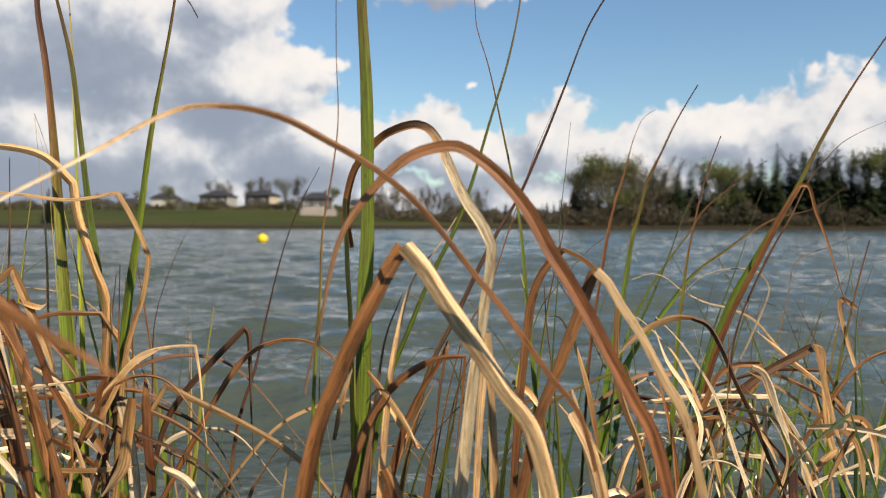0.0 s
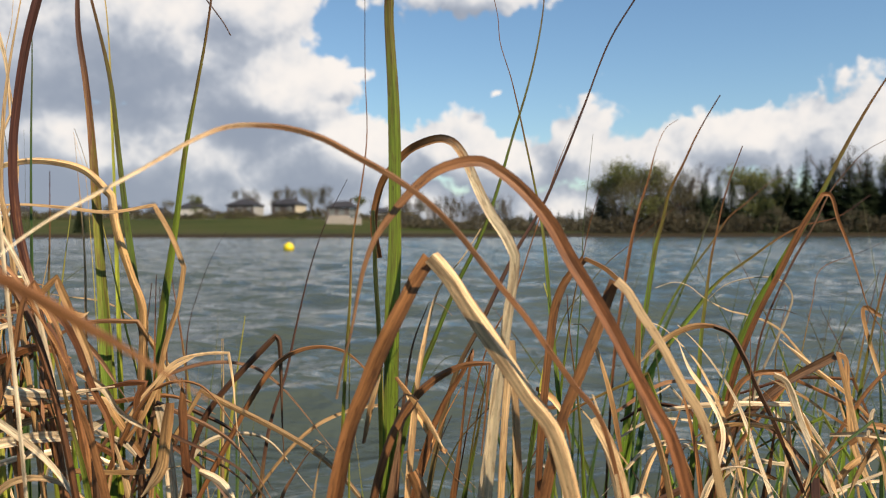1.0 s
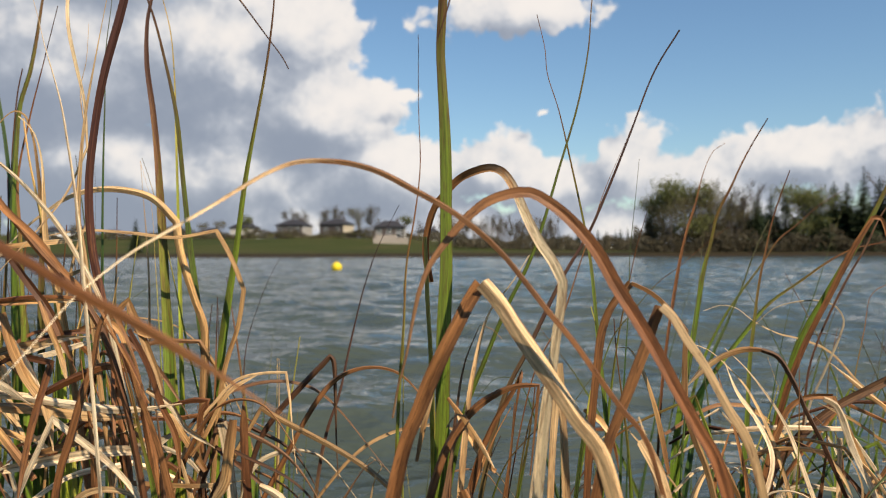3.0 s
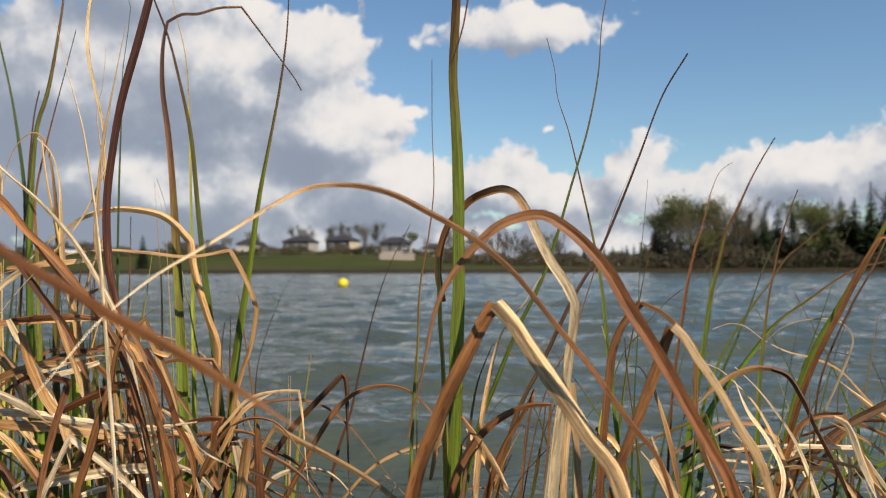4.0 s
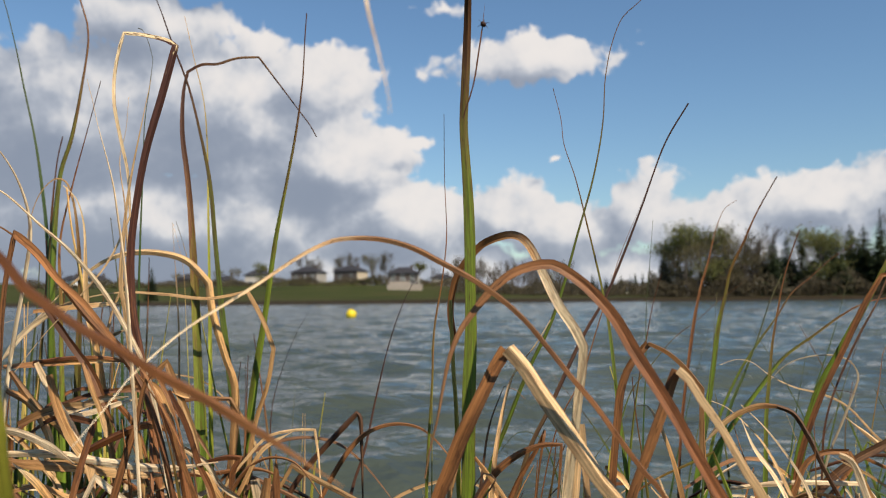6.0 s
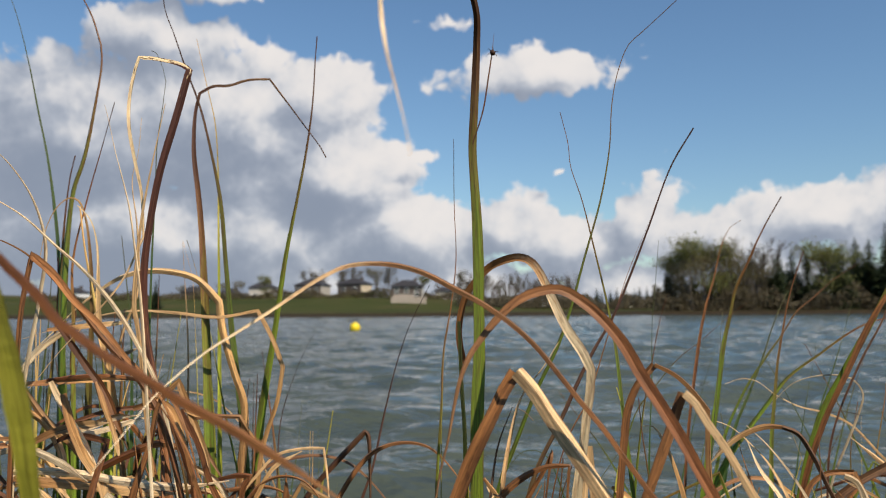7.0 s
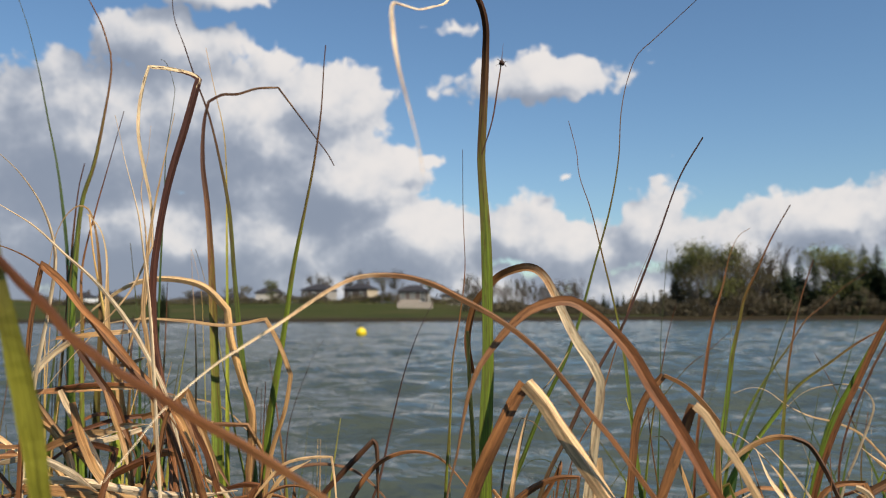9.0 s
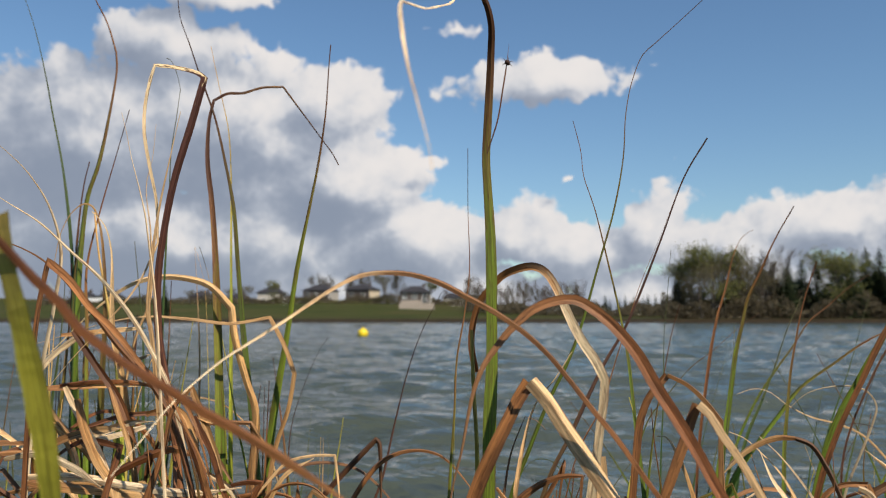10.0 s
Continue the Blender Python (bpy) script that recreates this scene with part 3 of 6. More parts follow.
# ---- sedges ----
def leaf_mat(name, stops, stain, stain_amount, trans=0.16, rough=0.6):
    """A sedge leaf: colour along its length, fine lengthwise veins, blotches, one half painted as lit."""
    m, nt, b = shader(name, rough)
    along = add(nt, "ShaderNodeUVMap")
    along.uv_map = "along"
    grain = add(nt, "ShaderNodeUVMap")
    grain.uv_map = "grain"
    oi = add(nt, "ShaderNodeObjectInfo")
    off = add(nt, "ShaderNodeMath", {0: oi.outputs["Random"], 1: 37.0}, op="MULTIPLY")
    g4 = add(nt, "ShaderNodeVectorMath", {0: grain.outputs[0], 1: off.outputs[0]}, op="ADD")
    vein_map = add(nt, "ShaderNodeMapping", {0: g4.outputs[0], 3: (0.6, 0.012, 1.0)})
    vein = add(nt, "ShaderNodeTexNoise", {"Vector": vein_map.outputs[0], "Scale": 1.6, "Detail": 3.0, "Roughness": 0.6})
    blot_map = add(nt, "ShaderNodeMapping", {0: g4.outputs[0], 3: (0.34, 0.036, 1.0)})
    blot = add(nt, "ShaderNodeTexNoise", {"Vector": blot_map.outputs[0], "Scale": 1.1, "Detail": 5.0, "Roughness": 0.65})
    xy = add(nt, "ShaderNodeSeparateXYZ", {0: along.outputs[0]})
    pos = add(nt, "ShaderNodeMath", {0: blot.outputs[0], 1: 0.35, 2: xy.outputs[1]}, op="MULTIPLY_ADD")
    pos = add(nt, "ShaderNodeMath", {0: pos.outputs[0], 1: 0.175}, op="SUBTRACT")
    shift = add(nt, "ShaderNodeMath", {0: oi.outputs["Random"], 1: 0.16, 2: -0.08}, op="MULTIPLY_ADD")
    pos = add(nt, "ShaderNodeMath", {0: pos.outputs[0], 1: shift.outputs[0]}, op="ADD")
    col = ramp_of(nt, pos.outputs[0], stops)
    sp = add(nt, "ShaderNodeMapRange", {0: blot.outputs[0], 1: 0.5, 2: 0.62, 3: 0.0, 4: stain_amount})
    mx = add(nt, "ShaderNodeMix", {0: sp.outputs[0]})
    mx.data_type = "RGBA"
    nt.links.new(col, mx.inputs[6])
    mx.inputs[7].default_value = (*stain, 1)
    spot_map = add(nt, "ShaderNodeMapping", {0: g4.outputs[0], 3: (0.9, 0.09, 1.0)})
    spot = add(nt, "ShaderNodeTexNoise", {"Vector": spot_map.outputs[0], "Scale": 1.0, "Detail": 3.0, "Roughness": 0.5})
    sf = add(nt, "ShaderNodeMapRange", {0: spot.outputs[0], 1: 0.62, 2: 0.70, 3: 0.0, 4: 0.6})
    mx2 = add(nt, "ShaderNodeMix", {0: sf.outputs[0]})
    mx2.data_type = "RGBA"
    nt.links.new(mx.outputs[2], mx2.inputs[6])
    mx2.inputs[7].default_value = (*[c * 0.55 for c in stain], 1)
    mx = mx2
    vv = add(nt, "ShaderNodeMapRange", {0: vein.outputs[0], 1: 0.3, 2: 0.7, 3: 0.52, 4: 1.42})
    sc = add(nt, "ShaderNodeVectorMath", {0: mx.outputs[2], "Scale": vv.outputs[0]}, op="SCALE")
    # light and shade on the keel's two halves, put into the colour
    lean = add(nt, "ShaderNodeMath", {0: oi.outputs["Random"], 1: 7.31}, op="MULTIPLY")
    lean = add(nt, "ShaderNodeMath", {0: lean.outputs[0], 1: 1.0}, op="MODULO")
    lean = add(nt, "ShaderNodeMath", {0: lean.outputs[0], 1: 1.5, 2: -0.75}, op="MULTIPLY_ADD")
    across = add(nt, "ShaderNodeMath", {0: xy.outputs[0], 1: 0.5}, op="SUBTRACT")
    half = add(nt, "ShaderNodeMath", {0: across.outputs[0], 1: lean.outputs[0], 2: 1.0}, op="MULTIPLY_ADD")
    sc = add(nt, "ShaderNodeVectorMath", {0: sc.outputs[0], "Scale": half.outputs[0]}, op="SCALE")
    rim = add(nt, "ShaderNodeMath", {0: across.outputs[0]}, op="ABSOLUTE")
    rim = add(nt, "ShaderNodeMath", {0: blot.outputs[0], 1: 0.3, 2: rim.outputs[0]}, op="MULTIPLY_ADD")
    rim = add(nt, "ShaderNodeMapRange", {0: rim.outputs[0], 1: 0.55, 2: 0.68, 3: 0.0, 4: 0.6})
    edge = add(nt, "ShaderNodeMix", {0: rim.outputs[0]})
    edge.data_type = "RGBA"
    nt.links.new(sc.outputs[0], edge.inputs[6])
    edge.inputs[7].default_value = (*stain, 1)
    sc = add(nt, "ShaderNodeVectorMath", {0: edge.outputs[2], "Scale": 1.0}, op="SCALE")
    hs = add(nt, "ShaderNodeMapRange", {0: oi.outputs["Random"], 1: 0.0, 2: 1.0, 3: 0.68, 4: 1.4})
    sc = add(nt, "ShaderNodeVectorMath", {0: sc.outputs[0], "Scale": hs.outputs[0]}, op="SCALE")
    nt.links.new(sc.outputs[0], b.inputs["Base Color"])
    b.inputs["Specular IOR Level"].default_value = 0.35
    bp = add(nt, "ShaderNodeBump", {"Height": vein.outputs[0], "Strength": 0.35, "Distance": 0.0003})
    nt.links.new(bp.outputs[0], b.inputs["Normal"])
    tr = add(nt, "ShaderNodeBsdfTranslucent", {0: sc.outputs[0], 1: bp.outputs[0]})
    mix = add(nt, "ShaderNodeMixShader", {0: trans, 1: b.outputs[0], 2: tr.outputs[0]})
    nt.links.new(mix.outputs[0], nt.nodes["Material Output"].inputs[0])
    return m


GREEN, LIME, DEEP, OLIVE = (0.075, 0.15, 0.008), (0.40, 0.40, 0.02), (0.022, 0.07, 0.010), (0.15, 0.135, 0.02)
TAN, PALE, RUST, DARK = (0.66, 0.38, 0.14), (0.88, 0.67, 0.38), (0.22, 0.085, 0.03), (0.045, 0.02, 0.014)
LEAF = {
    "g": leaf_mat("green sedge", [(0.0, GREEN), (0.68, (0.13, 0.19, 0.015)), (0.8, (0.15, 0.11, 0.02)), (0.92, (0.2, 0.07, 0.02)), (1.0, DARK)], (0.07, 0.03, 0.015), 0.55),
    "v": leaf_mat("vivid green sedge", [(0.0, (0.14, 0.21, 0.014)), (0.68, (0.14, 0.19, 0.016)), (0.78, (0.15, 0.12, 0.02)), (0.86, (0.13, 0.055, 0.02)), (1.0, (0.09, 0.035, 0.018))], (0.09, 0.045, 0.015), 0.5),
    "y": leaf_mat("yellow green sedge", [(0.0, LIME), (0.7, (0.27, 0.30, 0.03)), (1.0, TAN)], OLIVE, 0.5),
    "n": leaf_mat("deep green sedge", [(0.0, DEEP), (0.7, (0.05, 0.10, 0.025)), (1.0, (0.10, 0.09, 0.04))], OLIVE, 0.3),
    "k": leaf_mat("half withered sedge", [(0.0, GREEN), (0.5, (0.12, 0.17, 0.02)), (0.62, OLIVE), (0.72, (0.15, 0.065, 0.022)), (0.80, (0.075, 0.03, 0.016)), (0.90, (0.06, 0.025, 0.016)), (0.95, (0.3, 0.16, 0.07)), (1.0, DARK)], (0.08, 0.035, 0.015), 0.5),
    "j": leaf_mat("sedge leaf withered to gold", [(0.0, GREEN), (0.5, OLIVE), (0.70, (0.2, 0.10, 0.03)), (0.82, TAN), (1.0, (0.70, 0.50, 0.27))], (0.08, 0.035, 0.015), 0.4),
    "l": leaf_mat("yellow olive sedge", [(0.0, (0.46, 0.42, 0.045)), (0.6, (0.40, 0.37, 0.045)), (1.0, (0.5, 0.38, 0.1))], OLIVE, 0.15, 0.4),
    "b": leaf_mat("long arched leaf, rust to cream", [(0.0, (0.12, 0.06, 0.015)), (0.3, (0.24, 0.095, 0.033)), (0.6, (0.26, 0.11, 0.042)), (0.80, (0.34, 0.17, 0.075)), (0.9, (0.75, 0.54, 0.3)), (1.0, (0.9, 0.74, 0.5))], (0.09, 0.035, 0.015), 0.4),
    "m": leaf_mat("withering sedge", [(0.0, GREEN), (0.62, (0.13, 0.19, 0.018)), (0.74, OLIVE), (0.84, (0.2, 0.09, 0.028)), (0.93, RUST), (1.0, DARK)], (0.08, 0.035, 0.015), 0.45),
    "o": leaf_mat("olive sedge", [(0.0, (0.15, 0.19, 0.02)), (0.6, (0.30, 0.30, 0.035)), (1.0, (0.38, 0.34, 0.06))], (0.13, 0.08, 0.02), 0.4),
    "e": leaf_mat("dark tipped sedge", [(0.0, (0.20, 0.20, 0.035)), (0.4, (0.19, 0.13, 0.04)), (0.65, (0.11, 0.05, 0.03)), (1.0, (0.035, 0.018, 0.018))], DARK, 0.4),
    "t": leaf_mat("straw leaf", [(0.0, (0.30, 0.14, 0.05)), (0.5, (0.56, 0.32, 0.125)), (1.0, (0.70, 0.48, 0.25))], RUST, 0.5),
    "w": leaf_mat("pale straw leaf", [(0.0, (0.62, 0.44, 0.24)), (0.5, (0.86, 0.68, 0.43)), (1.0, (0.64, 0.47, 0.28))], RUST, 0.4),
    "u": leaf_mat("rusty leaf", [(0.0, (0.11, 0.038, 0.013)), (0.5, (0.22, 0.082, 0.027)), (1.0, (0.38, 0.17, 0.06))], (0.08, 0.03, 0.014), 0.6),
    "r": leaf_mat("rust to straw leaf", [(0.0, (0.25, 0.11, 0.045)), (0.45, (0.36, 0.18, 0.075)), (0.65, TAN), (1.0, PALE)], RUST, 0.45),
    "h": leaf_mat("straw leaf with a green base", [(0.0, (0.10, 0.14, 0.02)), (0.30, (0.26, 0.22, 0.03)), (0.36, (0.22, 0.08, 0.027)), (0.7, (0.25, 0.095, 0.034)), (1.0, (0.36, 0.18, 0.075))], (0.08, 0.028, 0.012), 0.55),
    "a": leaf_mat("arched leaf, rust then straw", [(0.0, (0.36, 0.15, 0.045)), (0.10, (0.55, 0.26, 0.085)), (0.15, (0.8, 0.52, 0.26)), (0.19, (0.95, 0.78, 0.5)), (0.6, (0.95, 0.78, 0.5)), (1.0, (0.6, 0.42, 0.22))], RUST, 0.5, 0.4),
    "q": leaf_mat("looped leaf, dark then pale", [(0.0, (0.25, 0.12, 0.045)), (0.42, (0.24, 0.10, 0.04)), (0.52, (0.085, 0.03, 0.017)), (0.728, (0.06, 0.022, 0.015)), (0.75, PALE), (0.92, (0.66, 0.45, 0.24)), (1.0, (0.5, 0.32, 0.16))], DARK, 0.3),
    "d": leaf_mat("dark dead leaf", [(0.0, (0.08, 0.032, 0.014)), (0.6, (0.15, 0.062, 0.028)), (1.0, (0.22, 0.12, 0.06))], DARK, 0.6),
}
THIN = set("gynmekvjlo")
leaf_rng = random.Random(21)
clump = None


def spline(pts, step=0.005):
    """A smooth line through the points; a point given twice is a sharp fold."""
    runs, cur = [], [Vector(pts[0])]
    for p in pts[1:]:
        p = Vector(p)
        if (p - cur[-1]).length < 1e-6:
            runs.append(cur)
            cur = [p]
        else:
            cur.append(p)
    runs.append(cur)
    out = []
    for run in runs:
        if len(run) < 2:
            continue
        q = [run[0] * 2 - run[1]] + run + [run[-1] * 2 - run[-2]]
        for i in range(1, len(q) - 2):
            a, b, c, d = q[i - 1:i + 3]
            n = max(2, min(40, int((c - b).length / step)))
            k0, k1, k2 = (max((v - u).length, 1e-5) ** 0.5 for u, v in ((a, b), (b, c), (c, d)))
            m1 = ((b - a) / k0 - (c - a) / (k0 + k1) + (c - b) / k1) * k1
            m2 = ((c - b) / k1 - (d - b) / (k1 + k2) + (d - c) / k2) * k1
            for k in range(n):
                t = k / n
                out.append(b * (2 * t ** 3 - 3 * t * t + 1) + m1 * (t ** 3 - 2 * t * t + t) + c * (3 * t * t - 2 * t ** 3) + m2 * (t ** 3 - t * t))
        out.append(run[-1].copy())
    line = [out[0]]
    for p in out[1:]:
        if (p - line[-1]).length > 1e-4:
            line.append(p)
    return line


def leaf(kind, width, *pts):
    """One keeled leaf of that width (mm) along a line from its root to its tip."""
    whole, half = kind.endswith("_"), kind.endswith("~")
    kind = kind[0]
    line = spline(pts)
    n = len(line)
    cum = [0.0]
    for a, b in zip(line, line[1:]):
        cum.append(cum[-1] + (b - a).length)
    total = cum[-1]
    w0 = width / 1000
    sunny = sum(0.6 * (b - a).z - 0.72 * (b - a).x for a, b in zip(line, line[1:]) if b.z > 0.35)
    low, flip = (0.3, 0.0) if kind in "ahv" else (0.3, 0.06) if kind in "twr" else (0.15, 0.1)
    roll0 = leaf_rng.uniform(low, 0.75) * (1 if sunny > 0 else -1) * (-1 if leaf_rng.random() < flip else 1)
    roll1 = leaf_rng.uniform(-0.5, 0.5) if kind in THIN else leaf_rng.uniform(-0.5, 0.5)
    phase, keel = leaf_rng.uniform(0, 6.28), (leaf_rng.uniform(0.14, 0.26) if kind in THIN else leaf_rng.uniform(0.26, 0.44)) * (1 if leaf_rng.random() < 0.6 else -1)
    rows = []
    side = None
    for i, p in enumerate(line):
        s = cum[i] / total
        d = (line[min(i + 1, n - 1)] - line[max(i - 1, 0)]).normalized()
        raw = d.cross(Vector((0, 1, 0)))
        if raw.length < 0.05:
            raw = side or Vector((1, 0, 0))
        raw = (raw - d * raw.dot(d)).normalized()
        if side is not None and raw.dot(side) < 0:
            raw = -raw
        side = raw
        th = roll0 + roll1 * (s - 0.5) + 0.12 * math.sin(9 * s + phase)
        across = Matrix.Rotation(th, 3, d) @ raw
        norm = d.cross(across)
        if kind in THIN:
            k = min(1.0, 0.8 + s * 1.2) * (1.0 if whole else 1 - smooth(0.35, 1.02, s) * (0.62 if half else 0.88))
        else:
            k = min(1.0, 0.7 + s * 1.6) * (1.0 if whole else 1 - 0.85 * smooth(0.72, 1.0, s))
        w = w0 * k * (1 + 0.05 * math.sin(41 * s + phase))
        narrow = smooth(0.0035, 0.0015, w)
        th2 = min(0.00045, w * 0.15) * (1 - narrow) + w * 0.32 * narrow
        lift = norm * (w * keel * (1 - narrow))
        ring = (p - across * w / 2, p + lift + norm * th2, p + across * w / 2, p + lift - norm * th2)
        rows.append((ring, s, w * 1000))
    verts, faces, ua, ug = [], [], [], []
    us = (0.0, 0.5, 1.0, 0.5, 0.0)
    for strip in range(4):
        base = len(verts)
        for ring, s, w in rows:
            verts += [ring[strip], ring[(strip + 1) % 4]]
        for i in range(n - 1):
            k = base + 2 * i
            faces.append((k, k + 1, k + 3, k + 2))
            for r, e in ((i, 0), (i, 1), (i + 1, 1), (i + 1, 0)):
                u = us[strip + e]
                ua += [u, rows[r][1]]
                ug += [(u - 0.5) * width + phase, cum[r] * 1000 + phase * 50]
    me = bpy.data.meshes.new("leaf")
    me.from_pydata(verts, [], faces)
    me.polygons.foreach_set("use_smooth", [kind not in THIN] * len(faces))
    for nm, data in (("along", ua), ("grain", ug)):
        me.uv_layers.new(name=nm).data.foreach_set("uv", data)
    me.materials.append(LEAF[kind])
    ob = new("leaf", me)
    ob.parent = clump
    ob.location = -clump.location
    return ob


def sedge(label, x, y):
    root = tagged(new("sedge_clump"), label, "sedge", "sedges on the bank")
    root.location = (x, y, 0)
    return root


def arching(kind, width, x, y, height, lean, turn, droop=0.0, fold=0.0):
    """A leaf grown from a root, leaning, drooping or folded over near its top."""
    z = min(0.0, ground_z(x, y)) - 0.02
    d = Vector((math.sin(turn), math.cos(turn) * 0.5, 0))
    up = Vector((0, 0, 1))
    r = Vector((x, y, z))
    pts = [r, r + up * height * 0.45 + d * lean * height * 0.2, r + up * height * 0.8 + d * lean * height * 0.5]
    top = r + up * height + d * lean * height * 0.75
    pts.append(top)
    if fold:
        pts += [top, top + d * fold * 0.45 - up * fold * 0.25, top + d * fold * 0.8 - up * fold * 0.8]
    elif droop:
        pts += [top + d * droop * 0.5 + up * droop * 0.06, top + d * droop - up * droop * 0.45]
    return leaf(kind, width, *[tuple(p) for p in pts])


clump = sedge("tall green and withering sedge leaves, some folded over", -0.35, 0.8)
leaf("k", 12.0, (-0.384, 0.815, -0.020), (-0.393, 0.800, 0.429), (-0.398, 0.800, 0.541), (-0.403, 0.800, 0.635), (-0.409, 0.800, 0.724), (-0.414, 0.800, 0.772), (-0.421, 0.800, 0.825), (-0.420, 0.800, 0.875), (-0.415, 0.800, 0.899), (-0.415, 0.800, 0.899), (-0.398, 0.800, 0.907), (-0.378, 0.800, 0.907), (-0.353, 0.800, 0.913), (-0.326, 0.800, 0.913), (-0.326, 0.800, 0.913), (-0.299, 0.800, 0.877), (-0.276, 0.800, 0.846), (-0.262, 0.800, 0.827), (-0.255, 0.800, 0.814))
leaf("q", 7.0, (-0.312, 0.635, 0.040), (-0.362, 0.620, 0.506), (-0.373, 0.620, 0.564), (-0.383, 0.620, 0.613), (-0.386, 0.620, 0.667), (-0.381, 0.620, 0.717), (-0.372, 0.620, 0.767), (-0.356, 0.620, 0.823), (-0.344, 0.620, 0.868), (-0.344, 0.620, 0.868), (-0.351, 0.620, 0.873), (-0.375, 0.620, 0.880), (-0.396, 0.620, 0.883), (-0.396, 0.620, 0.883), (-0.400, 0.620, 0.870), (-0.405, 0.620, 0.842), (-0.405, 0.620, 0.814), (-0.398, 0.620, 0.779), (-0.390, 0.620, 0.745), (-0.387, 0.620, 0.703), (-0.387, 0.620, 0.703), (-0.407, 0.620, 0.662), (-0.432, 0.620, 0.632), (-0.472, 0.620, 0.591), (-0.506, 0.620, 0.550))
leaf("n", 7.0, (-0.446, 0.775, -0.020), (-0.449, 0.760, 0.436), (-0.452, 0.760, 0.583), (-0.451, 0.760, 0.701), (-0.449, 0.760, 0.774), (-0.448, 0.760, 0.828), (-0.442, 0.760, 0.875), (-0.439, 0.760, 0.903), (-0.439, 0.760, 0.903), (-0.445, 0.760, 0.924), (-0.453, 0.760, 0.939), (-0.458, 0.760, 0.941))
leaf("k", 9.3, (-0.319, 0.815, -0.020), (-0.347, 0.800, 0.430), (-0.360, 0.800, 0.541), (-0.369, 0.800, 0.607), (-0.378, 0.800, 0.689), (-0.386, 0.800, 0.765), (-0.398, 0.800, 0.821), (-0.414, 0.800, 0.881), (-0.434, 0.800, 0.932), (-0.449, 0.800, 0.973), (-0.463, 0.800, 1.010), (-0.468, 0.800, 1.062))
leaf("y", 6.0, (-0.403, 0.875, -0.020), (-0.406, 0.860, 0.415), (-0.410, 0.860, 0.606), (-0.413, 0.860, 0.722), (-0.416, 0.860, 0.826), (-0.421, 0.860, 0.879), (-0.434, 0.860, 0.932), (-0.448, 0.860, 0.991))
leaf("v", 10.3, (-0.349, 0.795, -0.020), (-0.330, 0.780, 0.435), (-0.323, 0.780, 0.517), (-0.309, 0.780, 0.608), (-0.297, 0.780, 0.693), (-0.284, 0.780, 0.760), (-0.274, 0.780, 0.813), (-0.266, 0.780, 0.874), (-0.263, 0.780, 0.929), (-0.261, 0.780, 0.956))
leaf("m", 13.9, (-0.617, 0.875, -0.020), (-0.621, 0.860, 0.403), (-0.623, 0.860, 0.533), (-0.624, 0.860, 0.651), (-0.621, 0.860, 0.741), (-0.615, 0.860, 0.794), (-0.602, 0.860, 0.835), (-0.589, 0.860, 0.904), (-0.581, 0.860, 0.966), (-0.583, 0.860, 0.990), (-0.583, 0.860, 0.990), (-0.597, 0.860, 1.030), (-0.617, 0.860, 1.067), (-0.633, 0.860, 1.100))
leaf("n", 7.7, (-0.675, 0.965, -0.020), (-0.681, 0.950, 0.381), (-0.686, 0.950, 0.604), (-0.694, 0.950, 0.726), (-0.704, 0.950, 0.797), (-0.716, 0.950, 0.861), (-0.733, 0.950, 0.929), (-0.750, 0.950, 0.999), (-0.771, 0.950, 1.070), (-0.794, 0.950, 1.128))
leaf("j", 10.9, (-0.544, 0.815, -0.020), (-0.547, 0.800, 0.419), (-0.549, 0.800, 0.539), (-0.548, 0.800, 0.635), (-0.552, 0.800, 0.698), (-0.560, 0.800, 0.747), (-0.570, 0.800, 0.769), (-0.582, 0.800, 0.773), (-0.598, 0.800, 0.762), (-0.611, 0.800, 0.738), (-0.620, 0.800, 0.692))
leaf("w", 3.9, (-0.249, 0.565, 0.040), (-0.324, 0.550, 0.533), (-0.336, 0.550, 0.571), (-0.355, 0.550, 0.605), (-0.377, 0.550, 0.637), (-0.405, 0.550, 0.667), (-0.433, 0.550, 0.690), (-0.464, 0.550, 0.716), (-0.498, 0.550, 0.736), (-0.533, 0.550, 0.757))
leaf("w", 3.8, (-0.527, 0.615, 0.040), (-0.497, 0.600, 0.528), (-0.489, 0.600, 0.592), (-0.480, 0.600, 0.646), (-0.476, 0.600, 0.695), (-0.490, 0.600, 0.738), (-0.514, 0.600, 0.772), (-0.539, 0.600, 0.795), (-0.564, 0.600, 0.814))
leaf("u", 6.8, (-0.434, 0.515, 0.040), (-0.432, 0.500, 0.489), (-0.431, 0.500, 0.570), (-0.428, 0.500, 0.635), (-0.421, 0.500, 0.678), (-0.421, 0.500, 0.678), (-0.401, 0.500, 0.662), (-0.381, 0.500, 0.639), (-0.360, 0.500, 0.621), (-0.335, 0.500, 0.593), (-0.313, 0.500, 0.573), (-0.291, 0.500, 0.536), (-0.270, 0.500, 0.497))
leaf("u", 5.1, (-0.240, 0.535, 0.040), (-0.315, 0.520, 0.542), (-0.372, 0.520, 0.613), (-0.404, 0.520, 0.649), (-0.436, 0.520, 0.678), (-0.463, 0.520, 0.692), (-0.495, 0.520, 0.701))
